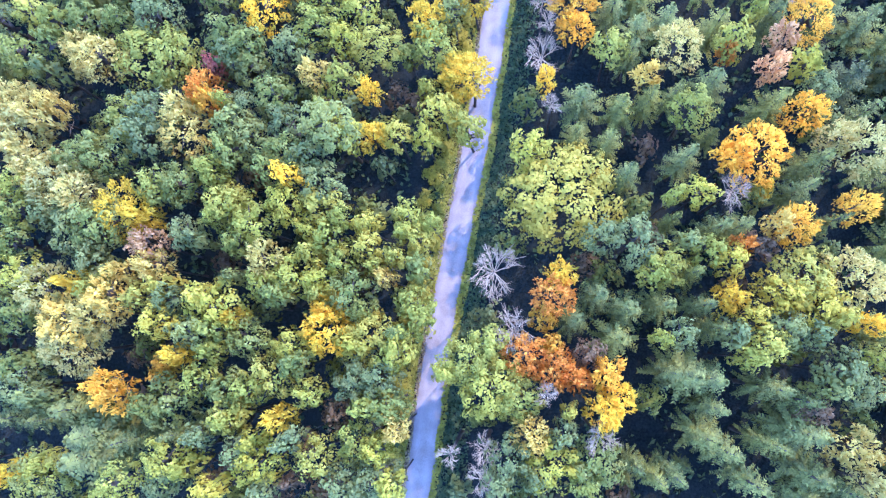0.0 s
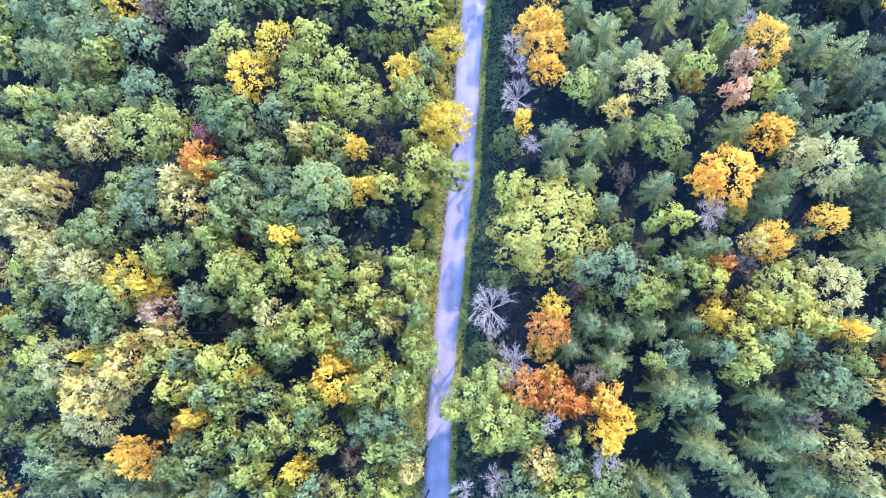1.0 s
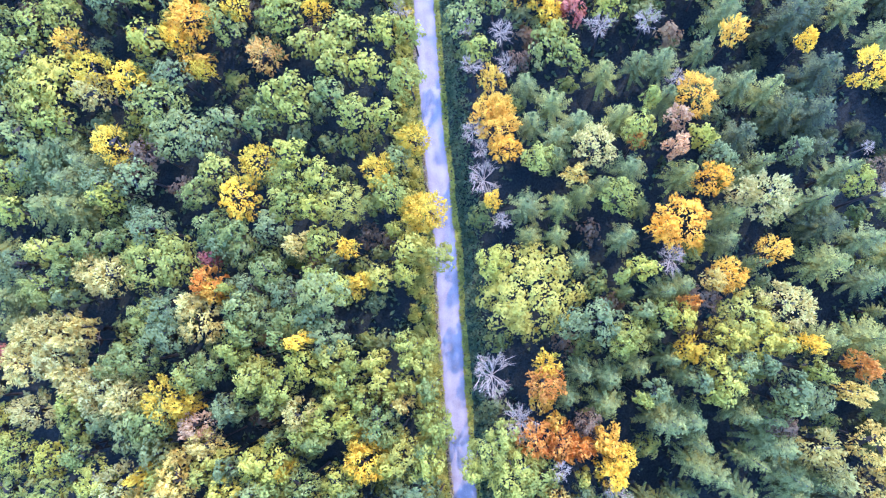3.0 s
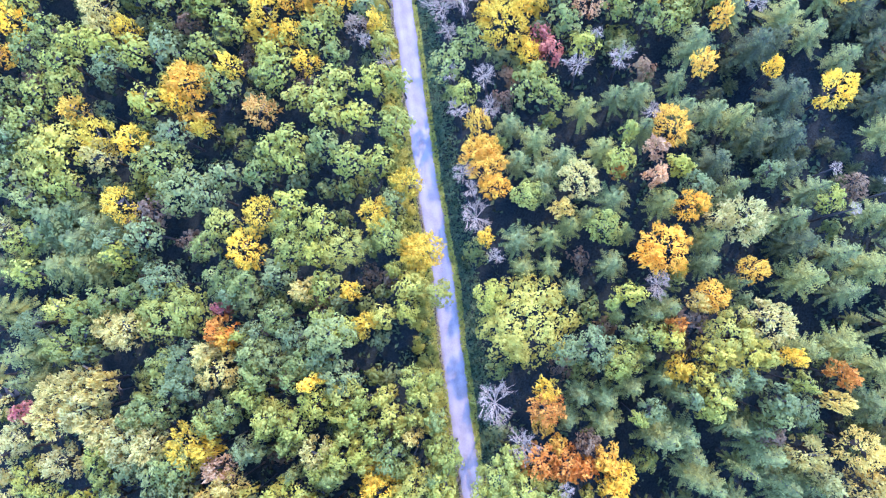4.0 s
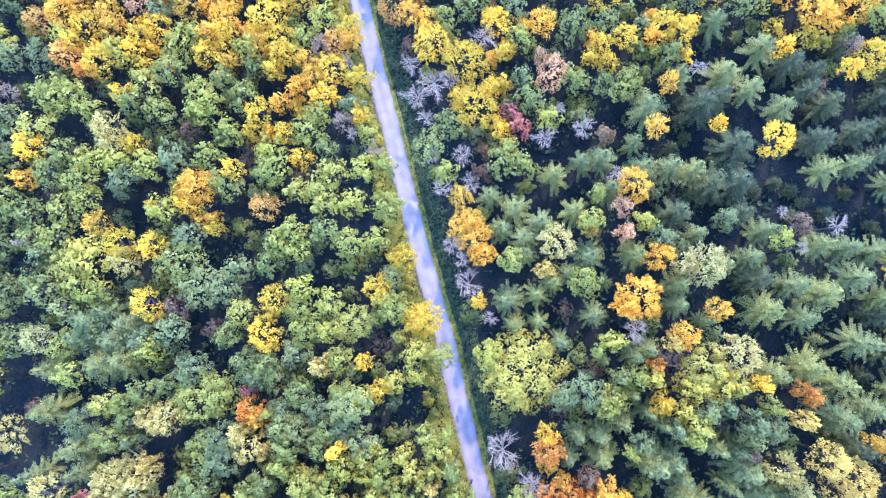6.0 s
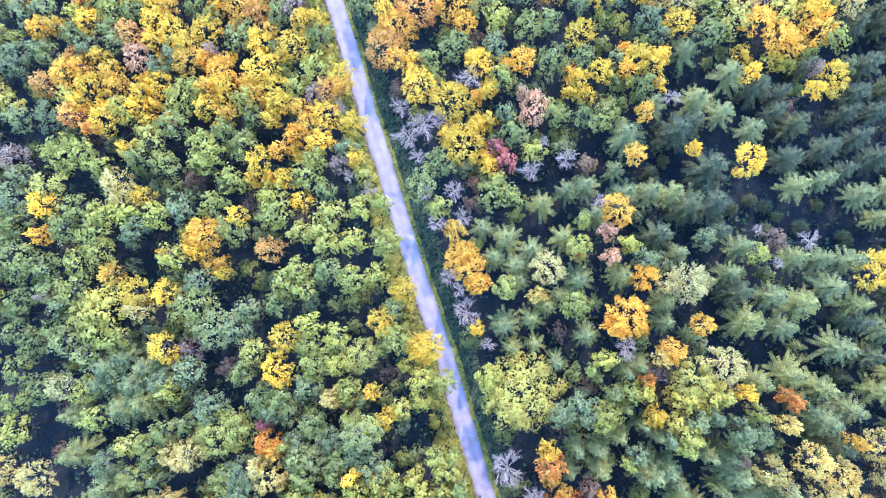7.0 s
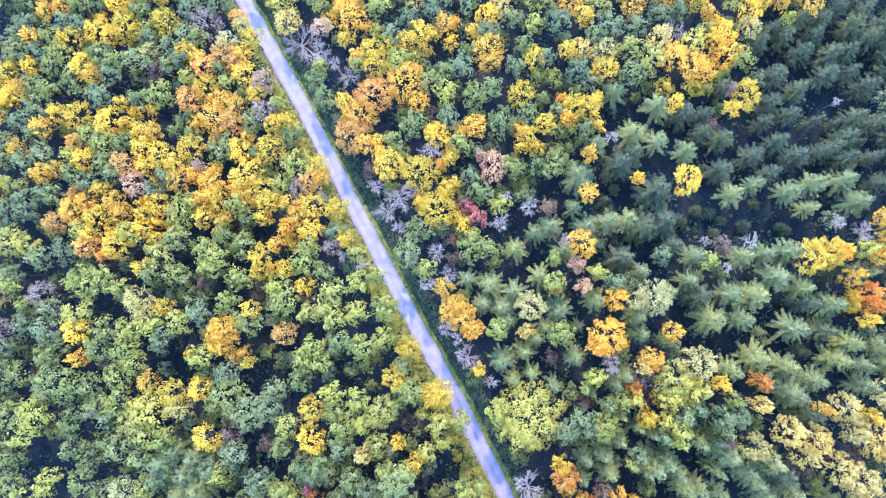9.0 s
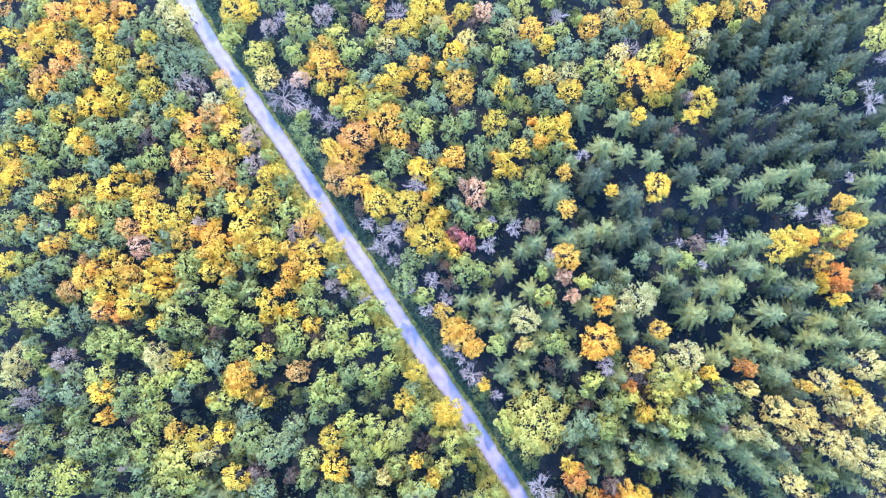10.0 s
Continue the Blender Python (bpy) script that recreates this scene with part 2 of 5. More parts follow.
def leafy_crown(seed, radius, material, squash=1.25, near=True):
    """A broadleaf crown: many small pointed boughs with leaf tufts on their upper sides, dark gaps between them and a ragged edge."""
    rng = np.random.default_rng(seed)
    lo, hi = (0.20, 0.42) if near else (0.32, 0.60)
    each = int((31 if near else 17) * (1 + 0.13 * max(0.0, radius - 2.5)))
    mid, out, half = boughs_of(rng, radius, squash, (0.50 if near else 0.62) + 0.04 * radius)
    mid, out, half = (np.repeat(v, each, 0) for v in (mid, out, half))
    k = len(mid)
    v = unit_rows(rng.normal(size=(k, 3)) + out * 0.75 + np.array([0, 0, 0.35]))
    along = (v * out).sum(1, keepdims=True)
    c = mid + (v + out * along * rng.uniform(0.2, 0.7, (k, 1))) * (half * rng.uniform(0.78, 1.08, k))[:, None]
    nn = unit_rows(v + out * 0.35 + np.array([0, 0, 0.25]) + rng.normal(0, 0.25, (k, 3)))
    ln = rng.uniform(lo, hi, k)
    return leaf_mesh("crown", c, nn, ln, ln * rng.uniform(0.50, 0.85, k), material, rng=rng)


def feathery_crown(seed, radius, material, squash=1.35, near=True):
    """A fine-twigged crown: slender soft boughs of narrow sprays that point outwards and up."""
    rng = np.random.default_rng(seed)
    lo, hi = (0.26, 0.54) if near else (0.32, 0.62)
    each = int((26 if near else 19) * (1 + 0.13 * max(0.0, radius - 2.5)))
    mid, out, half = boughs_of(rng, radius, squash, (0.42 if near else 0.48) + 0.03 * radius, 0.83)
    mid, out, half = (np.repeat(v, each, 0) for v in (mid, out, half))
    k = len(mid)
    v = unit_rows(rng.normal(size=(k, 3)) + out * 0.6 + np.array([0, 0, 0.3]))
    along = (v * out).sum(1, keepdims=True)
    c = mid + (v + out * along * rng.uniform(0.3, 0.9, (k, 1))) * (half * rng.uniform(0.72, 1.12, k))[:, None]
    ax = unit_rows(out * 0.6 + v * 0.3 + rng.normal(0, 0.45, (k, 3)))
    nn = v + out * 0.3 + np.array([0, 0, 0.5]) + rng.normal(0, 0.22, (k, 3))
    nn = unit_rows(nn - ax * (nn * ax).sum(1, keepdims=True))
    ln = rng.uniform(lo, hi, k)
    return leaf_mesh("crown", c, nn, ln, ln * rng.uniform(0.34, 0.58, k), material, axes=ax, rng=rng)


def spruce_crown(seed, material, lowest=0.36, height=16.0, radius=2.2):
    """Whorls of drooping branches, each a frond of needle sprays along a spine, up to a pointed leader."""
    rng = np.random.default_rng(seed)
    c, ax, nn, ln, wd = [], [], [], [], []
    z = height * lowest
    while z < height - 0.3:
        f = min(1.0, (height - z) / (height * 0.62))
        reach = radius * min(1.0, f ** 0.80 * 1.08)
        n_b = 6 if f < 0.35 else 8
        a0 = rng.random() * 6.28
        for b in range(n_b):
            a = a0 + b * 6.283 / n_b + rng.normal(0, 0.22)
            L = reach * rng.uniform(0.72, 1.18)
            zb = z + rng.normal(0, 0.2)
            out = np.array([math.cos(a), math.sin(a), 0.0])
            across = np.array([-math.sin(a), math.cos(a), 0.0])
            steps = max(3, int(L / 0.25))
            for k in range(steps):
                s = (k + 0.8) / steps
                droop = 0.30 * L * (0.2 - s * 1.3 + 0.6 * s * s) + 0.15 * (1 - f)
                p = out * (L * s) + np.array([0, 0, zb + droop])
                tw = (0.27 + 0.10 * min(2.4, L)) * (1.12 - 0.40 * s)
                for sgn in (-1, 1):
                    v = out * 0.8 + across * sgn * 0.7 + np.array([0, 0, -0.2 + rng.normal(0, 0.10)])
                    v = v / np.linalg.norm(v)
                    c.append(p + v * tw * 0.42)
                    ax.append(v)
                    nn.append(np.array([0, 0, 0.8]) + out * 0.8 + across * sgn * 0.4 + rng.normal(0, 0.30, 3))
                    ln.append(tw * rng.uniform(0.9, 1.25))
                    wd.append(tw * rng.uniform(0.42, 0.62))
        z += 0.72 + 0.46 * f
    for k in range(8):
        a = rng.random() * 6.28
        v = np.array([math.cos(a) * 0.3, math.sin(a) * 0.3, 1.0])
        c.append(np.array([0, 0, height - 0.35]) + v * 0.2)
        ax.append(v)
        nn.append(np.array([math.cos(a), math.sin(a), 0.2]))
        ln.append(0.7)
        wd.append(0.22)
    ax, nn = unit_rows(np.array(ax)), np.array(nn)
    nn = unit_rows(nn - ax * (nn * ax).sum(1, keepdims=True))
    return leaf_mesh("crown", np.array(c), nn, np.array(ln), np.array(wd), material, axes=ax, rng=rng)


def tube(verts, faces, p, q, r0, r1, sides=5):
    p, q = Vector(p), Vector(q)
    ax = (q - p).normalized()
    u = ax.orthogonal().normalized()
    w = ax.cross(u)
    base = len(verts)
    for o, r in ((p, r0), (q, r1)):
        for k in range(sides):
            a = 6.28318 * k / sides
            verts.append(tuple(o + u * (r * math.cos(a)) + w * (r * math.sin(a))))
    for k in range(sides):
        k2 = (k + 1) % sides
        faces.append((base + k, base + k2, base + sides + k2, base + sides + k))


def stem(verts, faces, points, radii, sides):
    """A tapered stem in one piece through the points; gives the first index of each ring."""
    rings = []
    for (x, y, z), r in zip(points, radii):
        rings.append(len(verts))
        verts.extend((x + r * math.cos(6.28318 * k / sides), y + r * math.sin(6.28318 * k / sides), z) for k in range(sides))
    for a, b in zip(rings, rings[1:]):
        faces.extend((a + k, a + (k + 1) % sides, b + (k + 1) % sides, b + k) for k in range(sides))
    return rings


def trunk_mesh(seed, straight=False):
    """A trunk of height 1 and a little bend, with tapering limbs that grow out of its upper part; scaled per tree."""
    rnd = random.Random(seed)
    verts, faces = [], []
    bend = (0, 0) if straight else (rnd.uniform(-0.02, 0.02), rnd.uniform(-0.02, 0.02))
    pts = [(bend[0] * math.sin(3.1 * t), bend[1] * math.sin(3.1 * t), t) for t in (0, 0.03, 0.2, 0.4, 0.5, 0.6, 0.7, 0.8, 0.9, 1.0)]
    rad = [0.017, 0.0125, 0.011, 0.0095, 0.0088, 0.0075, 0.0064, 0.005, 0.0034, 0.0015]
    sides = 6
    rings = stem(verts, faces, pts, rad, sides)
    if not straight:
        for ring, (x, y, z) in list(zip(rings, pts))[4:9]:
            for k in (rnd.randrange(3), 3 + rnd.randrange(3)):
                a = 6.28318 * (k + 0.5) / sides + rnd.uniform(-0.3, 0.3)
                L = rnd.uniform(0.06, 0.14)
                i, j, up = ring + k, ring + (k + 1) % sides, ring + sides + k
                verts.append((x + math.cos(a) * L, y + math.sin(a) * L, z + L * rnd.uniform(0.5, 1.1)))
                tip = len(verts) - 1
                faces.extend([(i, j, tip), (j, up, tip), (up, i, tip)])
    return mesh_from("trunk", verts, faces, BARK, True)


def bare_meshes(seed):
    """A leafless crown, radius 1 round the top: limbs that fork three times into fine twigs. Returns trunk and crown."""
    rnd = random.Random(seed)
    verts, faces = [], []

    def fork(p, v, L, r, depth):
        q = p + v * L
        if depth == 0:
            side = v.orthogonal().normalized() * r
            base = len(verts)
            verts.extend([tuple(p + side), tuple(p - side * 0.5 + v.cross(side) * 0.87), tuple(p - side * 0.5 - v.cross(side) * 0.87), tuple(q)])
            faces.extend([(base, base + 1, base + 3), (base + 1, base + 2, base + 3), (base + 2, base, base + 3)])
            return
        tube(verts, faces, p, q, r, r * 0.62, 4 if depth > 2 else 3)
        for k in range(4):
            w = (v + Vector((rnd.gauss(0, 0.42), rnd.gauss(0, 0.42), rnd.gauss(0.08, 0.3)))).normalized()
            fork(p.lerp(q, rnd.uniform(0.45, 1.0)), w, L * rnd.uniform(0.6, 0.85), r * 0.62, depth - 1)
    for k in range(12):
        a = k * 2.4 + rnd.uniform(-0.3, 0.3)
        up = rnd.uniform(0.1, 1.6)
        fork(Vector((0, 0, -0.6 + 0.04 * k)), Vector((math.cos(a), math.sin(a), up)).normalized(), rnd.uniform(0.30, 0.46), 0.017, 3)
    tv, tf = [], []
    stem(tv, tf, [(0, 0, 0), (0.004, 0, 0.04), (0, 0.006, 0.5), (0, 0, 1.0)], [0.016, 0.012, 0.009, 0.003], 7)
    return mesh_from("trunk", tv, tf, BARK, True), mesh_from("crown", verts, faces, PALE_BARK)


TRUNKS = [trunk_mesh(k) for k in range(6)]
SLIM_TRUNK = trunk_mesh(99, True)
BARE = [bare_meshes(k) for k in range(5)]
SIZES = (1.2, 1.9, 2.7, 3.8, 5.2)
made_crowns = {}
NEAR_Y = 42.0          # trees up to here are passed closely and carry finer leaves


def crown_for(form, colour, radius, variant, near):
    """The crown mesh of that form and colour nearest in size; alike trees share it."""
    size = min(SIZES, key=lambda s: abs(s - radius))
    key = (form, colour, size, variant, near)
    if key not in made_crowns:
        base = (form, size, variant, near)
        if base not in made_crowns:
            build = leafy_crown if form == "leafy" else feathery_crown
            made_crowns[base] = build(100 * variant + int(size * 10), size, LEAF[colour], near=near)
        me = made_crowns[base].copy()
        me.materials[0] = LEAF[colour]
        made_crowns[key] = me
    return made_crowns[key], size


NAMES = {"green": ("oak_tree", "green-leaved oak tree in early autumn among the canopy"),
         "pale_green": ("ash_tree", "pale green broadleaf tree with a ragged crown"),
         "bright_green": ("lime_tree", "bright green broadleaf tree with a rounded crown"),
         "lime": ("hornbeam_tree", "yellowish green broadleaf tree turning in autumn"),
         "yellow_green": ("sycamore_tree", "yellow-green broadleaf tree turning in early autumn"),
         "pale_gold": ("large_oak", "large spreading oak tree with pale golden-green leaves by the road"),
         "spreading": ("large_oak", "large spreading oak tree with yellow-green leaves"),
         "yellow": ("maple_tree", "bright yellow autumn maple tree"),
         "amber": ("beech_tree", "amber and golden autumn beech tree"),
         "orange": ("copper_beech", "rusty orange autumn tree with fine twigs"),
         "apricot": ("wild_cherry", "apricot-orange autumn tree with a soft crown"),
         "red": ("cherry_tree", "small red-leaved autumn tree"),
         "mauve": ("aspen_tree", "fading brownish mauve autumn tree with thin foliage"),
         "salmon": ("rowan_tree", "pale salmon-pink autumn tree with a soft crown"),
         "straw": ("larch_tree", "straw-yellow feathery larch tree in autumn"),
         "cream": ("birch_tree", "pale cream-yellow feathery tree with a soft crown"),
         "bush": ("roadside_bush", "low yellow-green bush on the grassy road verge"),
         "shade": ("young_tree", "young green broadleaf tree in the shade of taller ones"),
         "brown": ("dry_tree", "small brown withered tree below the canopy")}
pick = random.Random(11)
standing = []          # what stands where: x, y, height, radius, builder, colour


def base_at(name, x, y, label, category, group):
    ob = new(name)
    ob.empty_display_size = 0.3
    ob.matrix_basis = pose(x, y, ground_height(x, y) - 0.08, 0, 0, pick.uniform(0, 360))
    return tagged(ob, label, category, group)


def part_of(parent, name, me, z=0.0, s=(1, 1, 1)):
    ob = new(name, me)
    ob.parent = parent
    ob.matrix_basis = Matrix.LocRotScale((0, 0, z), None, s)
    return ob


def tree(form, colour, x, y, height, radius, kind=None):
    name, label = NAMES[kind or colour]
    sort = "bush" if kind == "bush" else "tree"
    if radius > 3.9 and colour == "yellow_green":
        kind = "spreading"
    radius *= 1.15
    me, size = crown_for(form, colour, radius, pick.randrange(4 if size_small(radius) else 2), y < NEAR_Y and kind != "shade")
    squash = 1.25 if form == "leafy" else 1.35
    half = min(max(radius * squash, 0.27 * height), 0.44 * height)
    root = base_at(name, x, y, label, sort, name + "s of the forest")
    part_of(root, "trunk", SLIM_TRUNK if kind in ("bush", "shade") else TRUNKS[pick.randrange(6)], 0, (min(height, 6.5 * radius), min(height, 6.5 * radius), height - 0.45 * half))
    wide = pick.uniform(0.88, 1.14)
    part_of(root, "crown", me, height - half, (wide * radius / size, radius / size / wide, half / (size * squash)))


def size_small(radius):
    return radius < 3.2


def leafy(colour, x, y, height, radius):
    standing.append((x, y, height, radius, leafy, colour))
    tree("leafy", colour, x, y, height, radius)


def feathery(colour, x, y, height, radius):
    standing.append((x, y, height, radius, feathery, colour))
    tree("feathery", colour, x, y, height, radius)


SPRUCES = {tone: [spruce_crown(40 + k, LEAF["spruce_" + tone], 0.18 if tone == "dark" else 0.36) for k in range(5)] for tone in ("dark", "light")}


def spruce(tone, x, y, height, radius):
    standing.append((x, y, height, radius, spruce, tone))
    root = base_at("spruce_tree", x, y, "dark green spruce tree with drooping layered branches" if tone == "dark" else "fresh green spruce tree with broad layered branches", "tree", "spruces of the plantation")
    wide = radius / 2.2
    part_of(root, "trunk", SLIM_TRUNK, 0, (height, height, height * 0.99))
    part_of(root, "crown", SPRUCES[tone][pick.randrange(5)], 0, (wide, wide, height / 16.0))


def bare(tone, x, y, height, radius):
    standing.append((x, y, height, radius, bare, tone))
    t, b = BARE[pick.randrange(5)]
    root = base_at("bare_tree", x, y, "leafless grey-white tree with dense fine twigs", "tree", "bare trees of the forest")
    part_of(root, "trunk", t, 0, (height, height, height - 0.9 * radius))
    part_of(root, "crown", b, height - radius, (radius * 1.5, radius * 1.5, radius * 1.1))


# ---- the trees, one by one ----
spruce("light", 39.3, -28.0, 20.8, 2.7)
spruce("light", 41.3, -33.2, 21.9, 2.7)
feathery("straw", 45.0, -27.0, 21.0, 2.7)
feathery("straw", 46.2, -31.3, 22.3, 2.7)
feathery("straw", 52.5, -26.7, 20.4, 1.9)
feathery("yellow", -55.2, -14.8, 21.1, 1.2)
leafy("green", -52.3, -15.3, 20.5, 3.0)
leafy("lime", -51.8, -14.1, 19.9, 1.5)
spruce("light", -47.1, -13.3, 21.8, 4.8)
leafy("lime", -42.4, -15.8, 22.3, 2.1)
leafy("pale_green", -38.3, -15.7, 20.2, 2.1)
leafy("lime", -37.5, -13.3, 21.4, 2.3)
leafy("lime", -35.2, -13.6, 20.4, 1.2)
leafy("yellow_green", -32.4, -15.9, 21.4, 1.2)
leafy("pale_green", -29.5, -12.1, 21.4, 1.5)
leafy("lime", -27.6, -13.7, 20.7, 2.3)
leafy("pale_green", -26.6, -16.3, 20.6, 1.2)
leafy("brown", -24.2, -15.6, 18.0, 0.9)
leafy("yellow_green", -21.3, -12.8, 21.4, 2.1)
leafy("pale_green", -18.2, -15.5, 21.0, 1.8)
leafy("pale_green", -15.2, -15.4, 20.8, 2.9)
leafy("lime", -12.8, -15.4, 22.3, 1.3)
bare("grey", -3.5, -14.6, 21.3, 1.6)
leafy("pale_green", -1.8, -15.2, 21.8, 1.6)
leafy("pale_green", -0.6, -12.9, 21.4, 2.4)
leafy("pale_green", 2.2, -14.8, 20.6, 1.6)
leafy("lime", 3.9, -13.3, 21.0, 2.6)
leafy("green", 7.3, -15.0, 21.1, 1.6)
leafy("green", 8.5, -12.7, 21.3, 2.6)
spruce("light", 12.8, -13.6, 21.5, 1.6)
spruce("light", 14.7, -14.7, 23.0, 1.6)
spruce("light", 15.0, -15.3, 21.5, 1.3)
spruce("light", 16.7, -14.6, 21.9, 1.9)
spruce("light", 24.5, -15.1, 23.1, 2.2)
spruce("light", 30.6, -20.2, 23.6, 2.7)
spruce("light", 30.7, -14.4, 22.2, 2.9)
spruce("light", 30.8, -17.1, 21.5, 2.7)
feathery("straw", 33.2, -23.6, 22.4, 1.7)
spruce("light", 33.5, -15.6, 21.8, 2.2)
spruce("light", 34.7, -22.1, 22.3, 3.0)
feathery("cream", 34.9, -14.6, 23.0, 1.2)
spruce("dark", 35.5, -18.4, 22.5, 3.6)
feathery("straw", 40.5, -12.4, 22.9, 2.1)
feathery("straw", 40.5, -18.0, 20.4, 1.9)
feathery("straw", 43.4, -17.0, 20.2, 2.3)
feathery("straw", 43.7, -23.6, 21.1, 2.3)
spruce("dark", 46.1, -13.6, 21.3, 2.8)
feathery("amber", 47.7, -13.0, 21.2, 0.8)
feathery("straw", 50.0, -19.6, 21.1, 1.9)
feathery("straw", 51.1, -15.7, 20.1, 2.1)
feathery("straw", 52.0, -23.4, 20.0, 2.7)
feathery("yellow", 53.4, -19.3, 19.8, 1.1)
spruce("light", 57.0, -15.9, 20.5, 2.5)
feathery("straw", 58.7, -18.6, 19.9, 2.5)
spruce("light", 59.0, -12.6, 19.5, 2.2)
spruce("light", 63.0, -16.0, 20.5, 2.8)
spruce("light", 63.9, -12.3, 18.6, 2.5)
spruce("light", 68.4, -13.7, 20.0, 2.8)
spruce("dark", -56.7, -9.4, 20.3, 2.0)
spruce("light", -56.4, -9.0, 19.6, 2.3)
leafy("green", -54.9, -3.3, 20.0, 1.9)
leafy("pale_green", -54.4, -5.7, 21.1, 2.2)
spruce("light", -53.0, -9.3, 19.6, 2.4)
leafy("pale_green", -52.0, -6.3, 21.4, 1.2)
feathery("cream", -49.5, -1.1, 19.6, 2.9)
spruce("light", -49.1, -8.0, 20.9, 3.6)
spruce("light", -46.6, -10.8, 21.9, 4.0)
feathery("amber", -44.7, -5.1, 21.1, 1.1)
feathery("amber", -43.8, -6.6, 20.3, 1.3)
spruce("light", -42.7, -11.4, 20.9, 2.2)
leafy("green", -40.4, -7.5, 20.1, 1.5)
leafy("green", -38.2, -7.1, 19.7, 2.7)
spruce("light", -37.2, -10.7, 20.8, 2.0)
feathery("yellow", -36.2, -1.8, 21.5, 0.9)
leafy("lime", -33.9, -4.4, 21.7, 1.5)
leafy("pale_green", -33.6, -10.4, 21.4, 1.2)
leafy("lime", -32.8, -1.4, 20.2, 1.2)
leafy("green", -31.3, -5.6, 20.6, 1.8)
leafy("yellow_green", -30.9, -8.6, 20.9, 1.8)
leafy("lime", -30.3, -8.6, 21.7, 1.2)
leafy("green", -29.1, -0.2, 19.9, 2.1)
leafy("lime", -28.9, -5.6, 20.5, 1.8)
leafy("lime", -28.0, -11.2, 20.3, 1.2)
leafy("yellow_green", -26.4, -4.4, 20.4, 2.1)
feathery("yellow", -24.8, -8.5, 21.9, 1.1)
leafy("lime", -24.1, -1.4, 20.0, 2.1)
leafy("pale_green", -23.8, -10.8, 22.0, 1.2)
leafy("green", -23.4, -2.9, 21.4, 1.3)
leafy("lime", -22.1, -6.1, 20.7, 1.5)
leafy("brown", -19.6, -8.5, 17.2, 1.5)
leafy("lime", -17.7, -0.5, 19.7, 1.8)
leafy("pale_green", -17.3, -4.9, 20.3, 2.1)
leafy("lime", -16.8, -11.3, 20.5, 2.1)
leafy("lime", -16.0, -7.4, 20.8, 1.3)
leafy("yellow_green", -15.6, -0.2, 19.8, 2.9)
leafy("pale_green", -14.9, -4.3, 20.9, 2.3)
leafy("lime", -14.6, -11.9, 22.0, 1.4)
leafy("green", -13.6, -7.3, 21.7, 2.0)
leafy("lime", -12.5, -1.4, 20.9, 1.9)
feathery("straw", -12.4, -9.7, 21.4, 1.1)
leafy("lime", -7.4, -3.7, 21.3, 1.1)
bare("grey", -6.5, -11.8, 22.2, 1.2)
leafy("bright_green", -4.7, -2.6, 19.7, 2.9)
bare("grey", -3.0, -11.8, 21.0, 1.7)
leafy("bright_green", -2.6, -0.8, 19.6, 1.9)
leafy("bright_green", -2.4, -5.5, 21.2, 3.1)
leafy("bright_green", 0.6, -6.6, 20.2, 2.5)
feathery("orange", 1.2, -2.0, 19.5, 2.0)
feathery("straw", 1.7, -10.3, 21.5, 1.7)
bare("grey", 3.4, -5.7, 21.7, 1.2)
feathery("orange", 4.4, -3.4, 19.4, 1.8)
leafy("pale_green", 5.1, -10.0, 22.0, 1.4)
leafy("yellow_green", 5.8, -7.7, 20.4, 0.8)
feathery("orange", 6.4, -4.3, 20.0, 1.3)
leafy("brown", 8.2, -1.9, 18.3, 1.5)
bare("grey", 8.6, -9.9, 22.0, 1.7)
feathery("yellow", 9.2, -7.8, 22.4, 1.6)
feathery("amber", 9.7, -3.7, 22.1, 1.3)
feathery("yellow", 10.5, -6.5, 21.2, 1.7)
spruce("light", 11.1, -0.2, 19.8, 2.9)
leafy("lime", 15.3, -0.2, 22.3, 0.8)
spruce("light", 16.5, -3.7, 22.2, 1.7)
spruce("light", 18.2, -4.0, 22.9, 3.4)
spruce("light", 20.2, -10.6, 21.3, 2.6)
spruce("light", 20.6, -4.4, 23.2, 2.6)
spruce("light", 20.9, -7.4, 22.6, 1.9)
spruce("light", 21.9, -11.8, 23.2, 2.2)
leafy("lime", 24.1, -2.0, 22.3, 1.1)
leafy("yellow_green", 25.8, -0.7, 23.2, 1.8)
spruce("light", 26.5, -11.1, 23.0, 1.8)
spruce("light", 27.2, -5.4, 22.6, 2.2)
spruce("light", 29.9, -6.6, 22.4, 2.2)
spruce("light", 29.9, -9.9, 23.7, 3.3)
leafy("brown", 31.1, -7.7, 19.9, 1.4)
leafy("pale_green", 31.8, -5.3, 22.2, 1.2)
leafy("pale_green", 33.0, -3.5, 23.1, 2.0)
feathery("straw", 34.2, -11.2, 21.6, 1.9)
leafy("pale_green", 35.1, -5.2, 21.6, 2.2)
leafy("green", 36.4, -2.4, 22.3, 1.4)
feathery("straw", 39.7, -5.8, 22.3, 1.1)
feathery("orange", 42.4, -3.3, 19.8, 1.3)
spruce("light", 45.1, -0.4, 20.1, 3.3)
spruce("light", 46.1, -9.1, 21.4, 3.3)
spruce("light", 48.4, -4.7, 20.0, 2.8)
spruce("light", 50.9, -9.9, 19.4, 2.8)
spruce("light", 53.9, -0.4, 19.8, 3.1)
spruce("light", 56.2, -9.4, 19.7, 2.8)
spruce("dark", 57.6, -3.6, 19.5, 2.5)
spruce("light", 60.2, -8.5, 18.7, 2.8)
spruce("light", 61.9, -1.0, 19.5, 2.8)
feathery("yellow", 64.3, -6.3, 19.0, 1.1)
